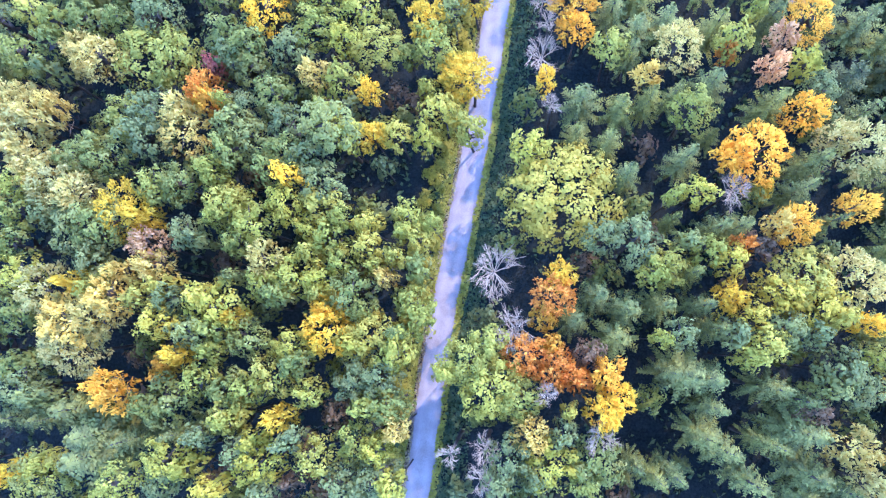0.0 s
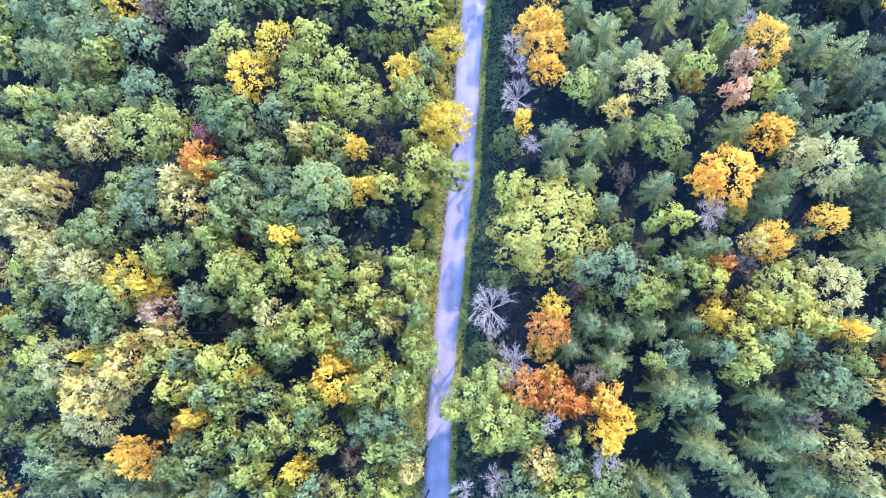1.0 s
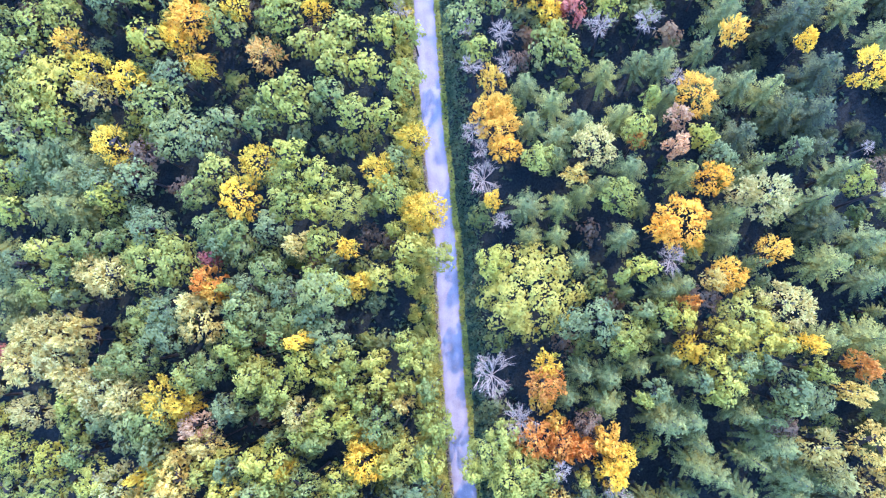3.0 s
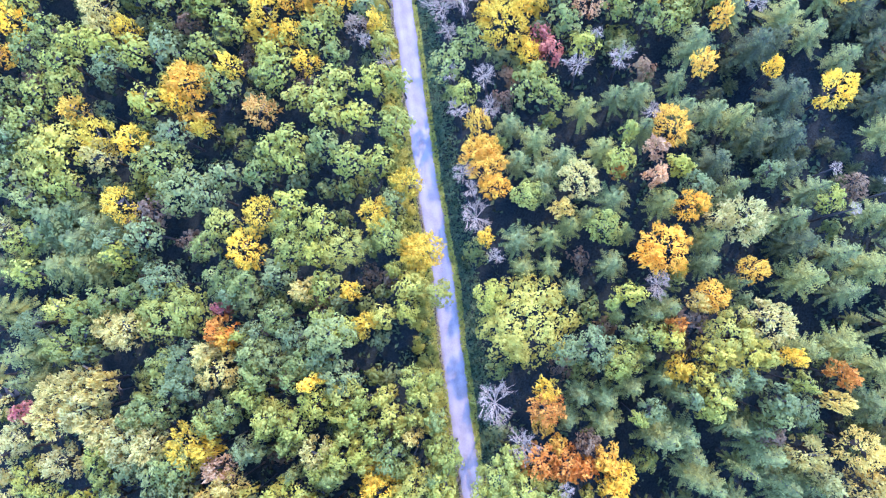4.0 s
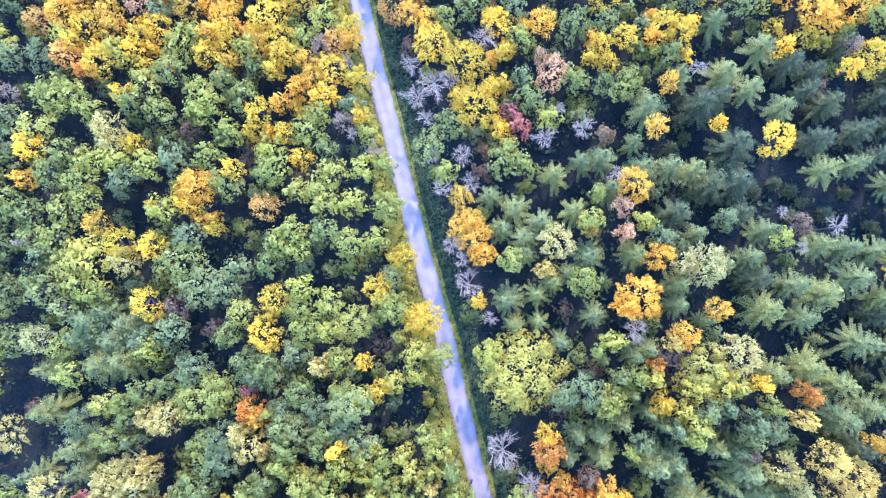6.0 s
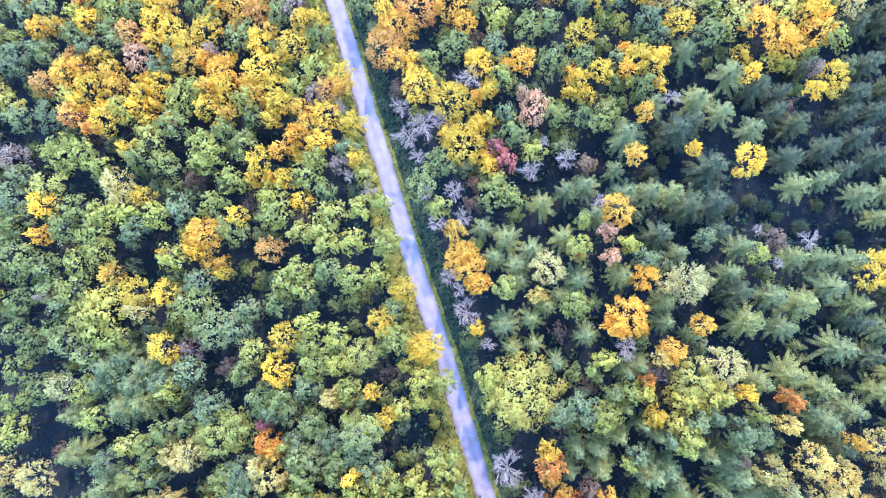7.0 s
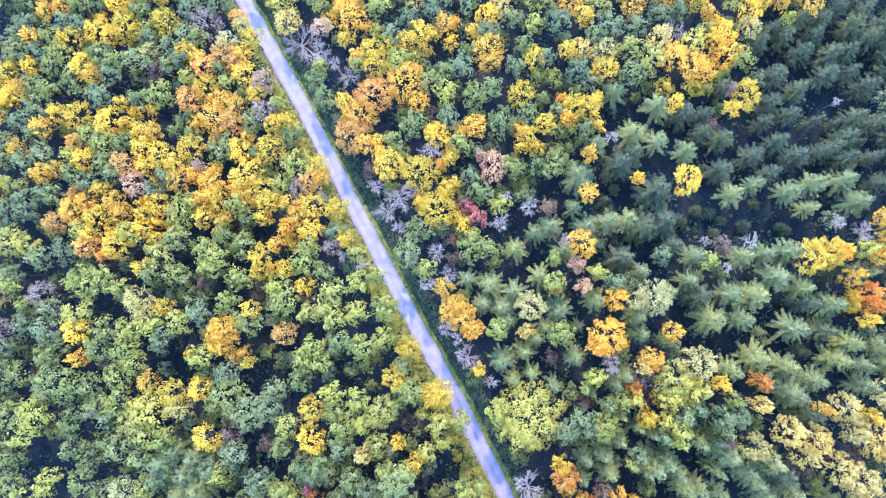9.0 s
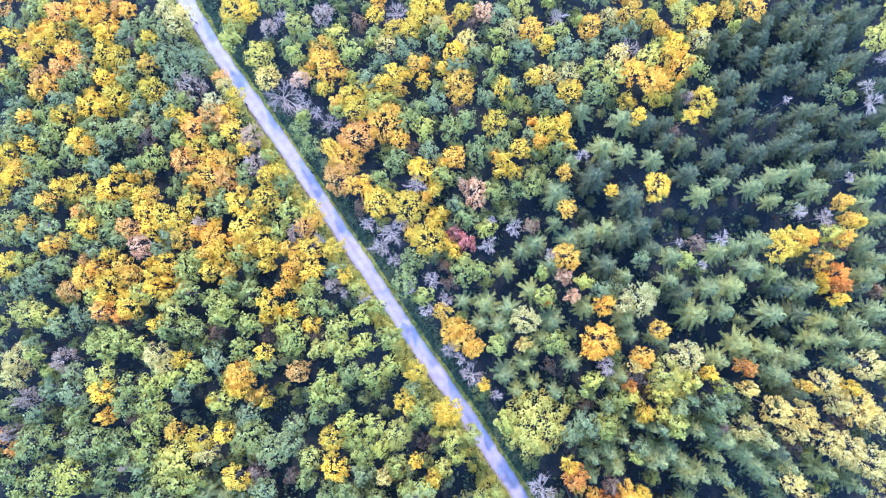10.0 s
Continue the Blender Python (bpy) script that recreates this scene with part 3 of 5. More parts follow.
feathery("orange", 66.7, -5.0, 17.6, 1.3)
feathery("orange", 67.8, -3.0, 17.8, 1.5)
spruce("dark", 69.2, -8.4, 18.3, 2.2)
spruce("light", 70.5, -0.3, 18.4, 2.0)
spruce("light", 72.1, -8.0, 19.4, 2.8)
spruce("light", 75.6, -6.9, 18.4, 2.5)
spruce("light", 76.5, -3.2, 17.9, 2.8)
leafy("green", -56.6, 10.6, 20.5, 1.6)
leafy("lime", -55.3, 6.7, 21.0, 2.2)
leafy("green", -55.3, 2.6, 20.0, 1.9)
feathery("cream", -52.5, 5.1, 20.6, 2.5)
feathery("straw", -49.0, 1.7, 21.3, 2.8)
feathery("yellow", -48.6, 6.0, 20.4, 1.1)
leafy("pale_green", -46.8, 8.2, 19.8, 1.9)
leafy("green", -46.3, 5.4, 20.5, 1.6)
feathery("straw", -46.1, 2.6, 21.2, 2.4)
feathery("straw", -44.3, 4.5, 21.4, 1.9)
feathery("straw", -43.1, 7.3, 20.0, 1.0)
feathery("salmon", -40.7, 10.4, 19.7, 1.6)
leafy("yellow_green", -40.7, 4.4, 20.8, 1.6)
feathery("straw", -39.9, 7.9, 20.3, 1.5)
leafy("yellow_green", -38.6, 1.6, 21.3, 1.8)
leafy("yellow_green", -38.5, 5.7, 19.6, 1.1)
leafy("pale_green", -37.5, 4.1, 21.2, 1.5)
leafy("pale_green", -36.6, 11.6, 19.6, 1.6)
leafy("pale_green", -35.0, 11.0, 19.1, 1.1)
leafy("pale_green", -34.8, 0.4, 21.6, 1.8)
leafy("yellow_green", -34.0, 4.1, 21.3, 1.5)
leafy("lime", -32.7, 3.2, 21.5, 2.8)
leafy("green", -32.2, 0.7, 21.7, 1.2)
leafy("pale_green", -30.9, 6.6, 19.3, 0.9)
feathery("yellow", -30.7, 2.2, 19.6, 0.9)
leafy("green", -30.5, 10.3, 20.0, 1.4)
leafy("lime", -27.5, 5.9, 20.1, 1.5)
feathery("straw", -26.9, 8.4, 21.1, 1.7)
leafy("green", -25.6, 4.7, 20.7, 1.3)
leafy("lime", -24.4, 6.8, 20.1, 2.5)
leafy("lime", -22.4, 11.8, 18.4, 1.6)
leafy("yellow_green", -22.2, 9.3, 19.5, 1.1)
leafy("lime", -21.3, 6.5, 20.0, 1.8)
leafy("yellow_green", -21.2, 4.7, 19.0, 1.1)
feathery("yellow", -20.3, 3.1, 19.2, 1.5)
leafy("lime", -20.2, 10.9, 19.6, 1.9)
feathery("yellow", -20.2, 0.7, 20.7, 2.3)
leafy("lime", -18.9, 8.1, 20.1, 1.4)
leafy("green", -17.6, 4.7, 20.8, 2.3)
leafy("green", -16.2, 3.0, 19.4, 1.5)
leafy("yellow_green", -15.9, 9.9, 19.5, 1.7)
leafy("yellow_green", -15.2, 7.8, 19.0, 0.9)
feathery("straw", -13.9, 6.5, 19.3, 0.9)
leafy("yellow_green", -12.8, 8.7, 18.7, 1.1)
leafy("green", -12.6, 0.4, 20.5, 1.0)
leafy("lime", -12.1, 11.5, 18.2, 1.0)
leafy("lime", -11.4, 4.0, 18.5, 1.7)
leafy("yellow_green", -10.6, 10.9, 18.3, 1.6)
leafy("green", -10.3, 7.4, 19.6, 1.3)
leafy("lime", -10.2, 2.2, 19.9, 1.8)
bare("grey", -2.1, 7.1, 18.8, 3.0)
bare("grey", 0.0, 0.5, 19.7, 2.7)
feathery("orange", 4.3, 4.5, 20.3, 1.8)
feathery("yellow", 5.2, 6.5, 19.0, 1.3)
spruce("light", 6.6, 1.8, 19.2, 2.2)
spruce("light", 9.3, 4.5, 20.4, 2.2)
leafy("pale_green", 9.5, 10.8, 19.9, 1.7)
spruce("light", 12.4, 3.1, 20.5, 2.5)
leafy("pale_green", 12.9, 10.1, 20.4, 2.4)
leafy("lime", 15.1, 6.7, 20.8, 1.5)
spruce("light", 16.2, 3.4, 20.7, 2.3)
leafy("yellow_green", 16.5, 7.7, 20.2, 2.1)
leafy("pale_green", 17.3, 0.4, 22.5, 1.4)
leafy("pale_green", 18.6, 10.1, 19.5, 1.2)
spruce("light", 19.3, 6.9, 21.3, 1.7)
spruce("light", 20.3, 3.4, 21.6, 1.9)
leafy("bright_green", 20.7, 9.1, 20.4, 1.6)
spruce("light", 21.6, 1.0, 21.5, 1.9)
spruce("light", 22.0, 11.7, 21.5, 1.9)
feathery("yellow", 22.5, 4.1, 20.7, 1.3)
leafy("pale_green", 22.8, 0.4, 21.3, 1.3)
leafy("yellow_green", 23.0, 8.2, 20.8, 1.5)
feathery("orange", 24.2, 9.5, 19.6, 1.0)
spruce("light", 24.3, 11.8, 21.2, 2.5)
leafy("yellow_green", 24.6, 2.1, 21.7, 1.4)
leafy("brown", 26.1, 9.6, 18.0, 1.9)
feathery("straw", 27.7, 11.7, 21.8, 1.0)
leafy("pale_green", 27.8, 0.8, 22.8, 1.7)
leafy("yellow_green", 27.9, 4.4, 21.1, 2.2)
feathery("amber", 29.7, 11.8, 21.1, 1.7)
leafy("yellow_green", 30.3, 6.1, 20.7, 3.3)
leafy("pale_green", 30.5, 0.3, 22.1, 1.2)
leafy("yellow_green", 31.8, 3.2, 21.1, 2.4)
leafy("yellow_green", 33.3, 2.0, 21.3, 1.2)
feathery("cream", 35.6, 6.1, 20.8, 2.6)
feathery("yellow", 36.4, 1.2, 22.3, 1.0)
spruce("light", 39.9, 0.7, 21.6, 2.5)
spruce("light", 43.4, 9.9, 20.3, 3.3)
spruce("light", 47.8, 6.5, 19.5, 2.5)
spruce("light", 48.8, 11.6, 18.9, 2.8)
spruce("light", 52.3, 8.5, 19.0, 3.4)
spruce("light", 57.4, 8.8, 18.3, 3.1)
spruce("dark", 58.7, 1.8, 19.7, 2.2)
spruce("light", 59.9, 4.4, 18.2, 2.5)
spruce("light", 62.3, 11.0, 18.7, 2.8)
feathery("yellow", 63.8, 8.3, 17.9, 2.4)
feathery("yellow", 66.8, 7.1, 17.9, 2.4)
feathery("amber", 67.2, 1.4, 18.1, 1.5)
spruce("dark", 67.5, 2.7, 18.9, 2.0)
feathery("amber", 68.9, 5.8, 17.4, 1.5)
bare("grey", 71.0, 10.6, 17.4, 1.5)
leafy("lime", 72.2, 3.3, 18.4, 1.7)
feathery("amber", 73.4, 1.3, 19.0, 1.3)
bare("grey", 73.9, 6.2, 16.8, 2.2)
feathery("amber", 76.6, 3.1, 18.2, 0.9)
spruce("light", 77.9, 10.3, 17.7, 2.8)
feathery("amber", 78.4, 5.9, 18.3, 1.1)
spruce("light", 81.4, 2.8, 18.7, 2.5)
bare("grey", 82.4, 8.5, 17.0, 1.1)
spruce("dark", 84.2, 10.1, 17.1, 2.2)
spruce("light", 86.5, 4.0, 18.0, 2.8)
spruce("dark", 92.0, 11.0, 16.7, 2.4)
feathery("cream", -62.1, 23.7, 19.4, 2.5)
feathery("cream", -57.4, 23.7, 19.7, 2.6)
feathery("cream", -56.6, 21.4, 19.5, 1.9)
leafy("green", -56.6, 14.1, 18.8, 1.9)
leafy("lime", -56.2, 17.1, 20.3, 1.6)
feathery("cream", -54.3, 19.0, 19.2, 2.6)
leafy("pale_green", -52.6, 14.4, 19.0, 1.9)
feathery("cream", -52.1, 17.3, 19.5, 3.3)
leafy("green", -51.0, 20.3, 18.5, 1.9)
leafy("pale_green", -49.7, 12.1, 19.3, 2.5)
feathery("cream", -49.4, 16.3, 20.6, 1.9)
leafy("green", -47.7, 20.9, 19.8, 2.9)
leafy("green", -46.4, 12.4, 21.0, 2.8)
feathery("yellow", -43.9, 14.3, 19.7, 2.7)
leafy("pale_green", -41.9, 23.1, 20.0, 2.6)
feathery("yellow", -41.1, 13.3, 20.2, 1.1)
leafy("green", -40.1, 16.8, 20.2, 1.9)
leafy("green", -37.6, 17.1, 19.8, 2.2)
feathery("straw", -37.3, 23.6, 19.2, 2.6)
leafy("lime", -33.8, 18.7, 20.1, 1.6)
leafy("lime", -33.1, 17.3, 18.9, 1.6)
leafy("lime", -32.9, 13.5, 20.0, 1.4)
leafy("green", -32.0, 20.9, 20.1, 1.9)
leafy("yellow_green", -31.7, 14.8, 20.4, 2.2)
leafy("pale_green", -31.5, 23.9, 19.7, 1.9)
leafy("yellow_green", -30.4, 14.4, 19.8, 1.6)
leafy("pale_green", -29.4, 22.5, 18.7, 2.3)
leafy("lime", -29.0, 12.5, 20.7, 2.2)
leafy("green", -27.3, 18.9, 19.7, 1.7)
leafy("pale_green", -25.5, 23.9, 18.9, 2.1)
leafy("lime", -25.3, 14.7, 19.8, 2.2)
leafy("green", -25.2, 20.5, 19.9, 2.2)
leafy("yellow", -24.4, 17.6, 22.2, 1.0)
leafy("pale_green", -22.7, 20.2, 19.5, 1.8)
leafy("yellow_green", -21.6, 14.7, 18.6, 1.9)
leafy("pale_green", -21.5, 17.1, 19.3, 2.4)
leafy("pale_green", -19.8, 22.9, 23.6, 2.8)
leafy("lime", -19.1, 13.1, 19.3, 1.4)
leafy("lime", -18.8, 22.8, 18.5, 1.8)
leafy("yellow_green", -16.3, 12.5, 18.7, 1.2)
feathery("yellow", -15.8, 22.8, 16.8, 1.3)
leafy("yellow_green", -13.3, 23.0, 16.7, 1.5)
leafy("lime", -11.9, 13.4, 17.9, 1.6)
leafy("lime", -9.9, 22.8, 15.9, 1.5)
leafy("lime", -9.1, 12.5, 17.8, 1.0)
leafy("lime", 1.9, 21.1, 17.2, 2.0)
leafy("pale_gold", 5.6, 16.0, 17.3, 5.9)
spruce("light", 7.5, 23.5, 15.8, 2.0)
spruce("light", 11.1, 22.4, 16.8, 2.0)
spruce("light", 12.9, 18.1, 19.1, 2.0)
leafy("bright_green", 17.2, 15.0, 20.2, 0.8)
spruce("light", 17.6, 12.9, 18.8, 1.4)
spruce("light", 19.4, 19.9, 18.9, 2.3)
leafy("bright_green", 19.8, 15.3, 20.5, 1.5)
bare("grey", 23.5, 15.6, 19.4, 2.1)
feathery("amber", 23.8, 19.5, 20.0, 1.3)
feathery("amber", 26.3, 19.7, 19.7, 2.8)
spruce("light", 31.5, 16.0, 20.2, 2.3)
spruce("light", 32.9, 19.0, 20.4, 2.5)
spruce("light", 34.0, 12.3, 22.0, 1.5)
feathery("cream", 34.7, 21.2, 19.7, 1.5)
feathery("amber", 35.7, 13.4, 22.1, 1.4)
feathery("cream", 37.2, 20.0, 20.5, 2.6)
spruce("light", 40.3, 18.7, 19.6, 2.2)
spruce("dark", 44.5, 14.6, 19.4, 2.8)
spruce("light", 44.5, 18.2, 19.5, 2.2)
spruce("light", 48.3, 20.9, 19.4, 2.5)
leafy("lime", 49.2, 19.1, 18.0, 1.5)
bare("grey", 50.1, 16.8, 19.9, 0.9)
bare("grey", 50.3, 22.7, 18.2, 0.9)
leafy("brown", 53.1, 19.5, 16.0, 1.5)
spruce("light", 55.1, 15.4, 17.9, 2.5)
bare("grey", 56.4, 17.4, 18.7, 1.5)
spruce("light", 58.5, 13.4, 17.8, 2.3)
spruce("light", 69.7, 19.4, 16.5, 2.6)
spruce("light", 74.4, 17.8, 17.2, 2.6)
spruce("dark", 75.6, 23.6, 14.9, 2.5)
spruce("light", 79.0, 14.8, 16.3, 2.8)
spruce("dark", 79.7, 21.4, 16.5, 1.9)
spruce("dark", 82.0, 20.6, 15.3, 1.9)
spruce("dark", 82.2, 17.7, 16.0, 2.2)
spruce("dark", 85.1, 20.6, 14.9, 2.5)
spruce("dark", 86.0, 15.2, 15.5, 1.6)
spruce("dark", 88.8, 22.5, 14.6, 2.2)
spruce("dark", 90.9, 19.5, 15.1, 1.9)
spruce("dark", 92.5, 15.4, 16.2, 2.4)
bare("grey", 96.8, 15.3, 15.9, 2.2)
bare("grey", 98.7, 18.3, 15.4, 1.5)
spruce("dark", 103.4, 22.5, 14.3, 2.5)
leafy("yellow_green", 107.6, 23.5, 14.5, 2.2)
feathery("straw", -70.0, 29.5, 19.6, 2.3)
spruce("light", -66.0, 30.5, 18.0, 3.0)
leafy("red", -65.6, 26.1, 18.3, 1.2)
spruce("light", -64.8, 34.2, 19.3, 3.7)
feathery("straw", -60.3, 26.7, 19.7, 2.8)
leafy("green", -57.9, 33.3, 18.8, 2.6)
feathery("straw", -57.4, 27.5, 18.5, 2.3)
feathery("straw", -54.8, 25.4, 19.8, 1.3)
leafy("pale_green", -54.7, 31.5, 17.8, 1.3)
leafy("green", -53.9, 34.9, 18.7, 1.7)
feathery("straw", -53.6, 27.0, 18.0, 1.0)
feathery("straw", -50.8, 33.8, 17.5, 2.3)
feathery("straw", -48.3, 32.7, 19.2, 2.3)
leafy("green", -44.4, 25.5, 18.3, 2.6)
leafy("bright_green", -42.6, 33.3, 17.9, 3.9)
leafy("pale_green", -41.4, 25.7, 19.3, 2.9)
leafy("bright_green", -39.2, 32.5, 17.9, 2.6)
feathery("cream", -37.5, 26.0, 19.4, 1.3)
feathery("orange", -35.3, 28.3, 18.6, 1.7)
feathery("amber", -34.6, 26.8, 19.0, 1.2)
leafy("red", -34.3, 31.4, 17.5, 0.9)
leafy("green", -32.8, 34.8, 17.9, 2.6)
leafy("lime", -32.6, 26.6, 19.1, 0.8)
leafy("pale_green", -32.0, 32.4, 18.5, 1.9)
leafy("pale_green", -31.1, 26.0, 17.6, 2.1)
leafy("green", -30.4, 33.2, 18.8, 2.0)
leafy("pale_green", -30.3, 31.3, 16.6, 2.1)
leafy("green", -27.1, 27.5, 18.1, 2.3)
leafy("pale_green", -25.6, 33.4, 17.2, 2.0)
feathery("straw", -22.6, 30.1, 17.1, 1.3)
leafy("lime", -22.5, 35.9, 16.9, 2.5)
leafy("lime", -21.1, 25.3, 18.4, 1.5)
leafy("lime", -19.9, 29.7, 16.2, 2.0)
leafy("lime", -19.4, 34.4, 17.1, 1.6)
feathery("yellow", -16.2, 27.9, 17.4, 1.0)
leafy("yellow_green", -15.9, 34.0, 15.2, 2.9)
leafy("lime", -9.0, 33.9, 15.7, 2.5)
leafy("yellow_green", -8.2, 25.9, 16.7, 1.8)
feathery("yellow", -6.0, 30.5, 15.2, 2.0)
leafy("yellow_green", -5.0, 24.0, 15.8, 1.8)
feathery("yellow", -4.8, 30.1, 16.1, 2.2)
bare("grey", 3.5, 32.2, 15.1, 2.5)
feathery("yellow", 3.9, 29.1, 16.3, 0.9)
bare("grey", 4.4, 26.0, 16.3, 1.3)
feathery("amber", 7.4, 35.6, 14.8, 1.5)
spruce("light", 8.2, 27.4, 15.8, 2.9)
leafy("bright_green", 11.2, 32.9, 15.8, 1.8)
spruce("light", 12.6, 26.3, 16.1, 2.3)
spruce("light", 13.9, 32.9, 15.3, 2.0)
spruce("light", 14.5, 35.3, 16.2, 2.6)
feathery("straw", 15.2, 29.4, 16.0, 1.1)
spruce("light", 15.8, 27.1, 16.7, 2.0)
spruce("light", 18.5, 27.5, 16.4, 1.7)
feathery("cream", 18.7, 32.5, 17.1, 2.2)
leafy("bright_green", 19.9, 25.0, 18.1, 2.2)
spruce("light", 22.5, 28.4, 17.4, 2.9)
spruce("light", 23.6, 35.8, 16.1, 2.6)
feathery("orange", 24.4, 32.0, 14.9, 0.8)
leafy("lime", 24.9, 33.0, 17.0, 1.8)
feathery("salmon", 28.6, 29.4, 17.8, 1.1)
spruce("light", 29.1, 25.8, 19.1, 2.6)
feathery("salmon", 30.2, 33.3, 16.2, 1.2)
feathery("amber", 31.7, 24.2, 19.0, 1.7)
leafy("lime", 32.1, 29.8, 17.4, 1.3)
leafy("pale_green", 33.2, 26.4, 19.1, 1.7)
feathery("amber", 33.4, 35.6, 16.3, 2.2)
spruce("dark", 37.8, 28.9, 17.4, 3.1)
spruce("light", 38.9, 24.7, 19.0, 2.0)
spruce("light", 40.1, 35.8, 16.3, 2.6)
spruce("light", 43.0, 34.0, 17.1, 2.6)
leafy("pale_green", 43.3, 25.0, 17.4, 1.5)
spruce("dark", 44.8, 31.1, 16.1, 3.4)
spruce("dark", 46.8, 24.7, 17.6, 2.0)
spruce("dark", 48.5, 29.4, 16.1, 3.4)
spruce("dark", 51.1, 34.8, 15.5, 3.5)
feathery("yellow", 55.8, 33.0, 15.8, 2.2)
spruce("light", 61.2, 25.5, 16.6, 2.6)
spruce("dark", 62.9, 30.2, 15.0, 2.6)
spruce("dark", 66.8, 34.8, 14.6, 2.5)
spruce("dark", 69.2, 28.9, 15.3, 2.5)
spruce("dark", 74.5, 28.0, 15.5, 2.2)
spruce("dark", 75.0, 32.4, 14.5, 1.9)
spruce("dark", 82.4, 26.7, 14.6, 1.4)
spruce("dark", 84.1, 33.2, 13.7, 2.2)
bare("grey", 85.4, 27.5, 15.1, 0.9)
spruce("dark", 90.1, 32.2, 13.8, 2.5)
spruce("dark", 93.6, 34.7, 12.9, 2.5)
spruce("dark", 93.7, 29.8, 13.6, 1.9)
spruce("dark", 94.5, 25.6, 13.9, 2.5)
spruce("dark", 96.1, 33.1, 13.1, 2.2)
spruce("dark", 99.8, 25.5, 14.4, 2.2)
spruce("dark", 100.8, 32.7, 13.8, 2.2)
spruce("dark", 102.0, 28.1, 14.5, 2.2)
spruce("dark", 104.3, 32.9, 12.9, 2.5)
spruce("dark", 104.3, 29.5, 13.4, 2.5)
spruce("dark", 108.6, 27.7, 13.2, 2.5)
spruce("dark", 108.9, 30.8, 14.0, 2.2)
spruce("dark", 111.5, 27.6, 13.6, 2.2)
spruce("light", -67.9, 41.8, 17.4, 3.3)
spruce("light", -64.9, 47.9, 17.3, 3.1)
leafy("pale_green", -61.7, 37.8, 17.8, 2.1)
leafy("lime", -60.2, 45.1, 18.8, 1.5)
leafy("yellow_green", -57.0, 38.5, 17.8, 1.9)
spruce("light", -56.5, 45.1, 17.0, 4.4)
leafy("green", -53.8, 37.4, 18.4, 1.9)
spruce("light", -52.8, 44.1, 17.1, 3.8)
spruce("light", -52.7, 47.8, 16.9, 4.4)
leafy("green", -50.4, 37.6, 18.0, 2.0)
leafy("pale_green", -47.3, 45.4, 18.0, 2.1)
leafy("lime", -47.0, 43.5, 17.1, 1.7)
leafy("green", -46.3, 37.2, 18.1, 1.6)
leafy("pale_green", -42.3, 45.0, 18.3, 2.4)
leafy("pale_green", -41.6, 37.8, 19.0, 2.3)
leafy("green", -34.3, 40.5, 17.7, 1.8)
leafy("pale_green", -32.1, 47.8, 17.3, 2.4)
leafy("yellow_green", -31.1, 42.9, 17.6, 2.1)
feathery("yellow", -28.7, 38.3, 18.2, 2.2)
feathery("yellow", -25.4, 42.6, 16.3, 2.2)
leafy("lime", -22.8, 39.7, 16.4, 2.2)
leafy("lime", -20.8, 42.6, 16.7, 1.8)
leafy("lime", -18.0, 38.3, 15.9, 2.0)
leafy("lime", -11.2, 46.3, 14.8, 2.3)
feathery("yellow", -9.7, 37.2, 14.4, 2.0)
leafy("lime", -7.2, 44.7, 13.9, 1.8)
leafy("pale_green", -7.0, 38.4, 14.5, 1.6)
feathery("yellow", -4.3, 40.4, 14.3, 1.8)
bare("grey", 3.7, 38.8, 14.8, 1.6)
bare("grey", 4.2, 36.1, 14.8, 1.3)
bare("grey", 6.0, 47.6, 14.6, 1.6)
feathery("amber", 6.5, 40.8, 14.5, 2.0)
feathery("amber", 7.3, 38.5, 15.2, 2.2)
feathery("amber", 8.1, 44.8, 14.8, 1.6)
feathery("amber", 8.1, 40.9, 15.4, 1.6)
bare("grey", 10.4, 46.4, 14.1, 1.6)
spruce("light", 11.9, 38.3, 15.3, 2.3)
spruce("light", 12.4, 43.7, 15.2, 2.3)
spruce("light", 15.2, 40.1, 15.8, 2.9)
spruce("light", 18.0, 36.5, 16.0, 2.6)
leafy("green", 19.2, 45.7, 14.3, 1.8)
spruce("light", 23.2, 42.6, 14.4, 2.6)
leafy("lime", 27.5, 36.7, 16.8, 1.1)
spruce("light", 28.0, 42.6, 14.7, 2.3)
bare("grey", 29.9, 47.0, 15.3, 1.8)
spruce("light", 30.0, 36.7, 15.9, 2.6)
spruce("light", 31.2, 41.8, 15.5, 2.6)
bare("grey", 31.4, 38.3, 15.3, 1.3)
leafy("brown", 32.7, 45.0, 12.7, 1.3)
spruce("light", 36.3, 37.5, 15.7, 2.9)
spruce("light", 36.8, 41.9, 14.8, 2.0)
feathery("amber", 40.2, 42.3, 16.1, 1.3)
spruce("light", 41.3, 46.3, 15.1, 3.5)
feathery("amber", 45.1, 47.9, 15.1, 1.1)
feathery("yellow", 49.2, 38.8, 14.8, 0.9)
spruce("dark", 49.3, 43.1, 15.4, 3.2)
bare("grey", 49.9, 47.9, 14.5, 1.4)
spruce("dark", 52.3, 43.0, 14.6, 2.3)
spruce("light", 54.6, 46.0, 13.6, 3.2)
spruce("light", 56.9, 42.0, 14.6, 2.6)
spruce("light", 60.0, 37.2, 14.8, 2.6)
spruce("light", 61.5, 47.3, 13.4, 3.2)
feathery("yellow", 63.6, 45.5, 14.0, 1.1)
spruce("dark", 64.6, 43.3, 14.3, 2.6)
spruce("dark", 64.8, 38.2, 15.0, 1.9)
spruce("dark", 67.3, 40.5, 13.6, 2.0)
feathery("yellow", 70.7, 38.2, 14.8, 1.1)
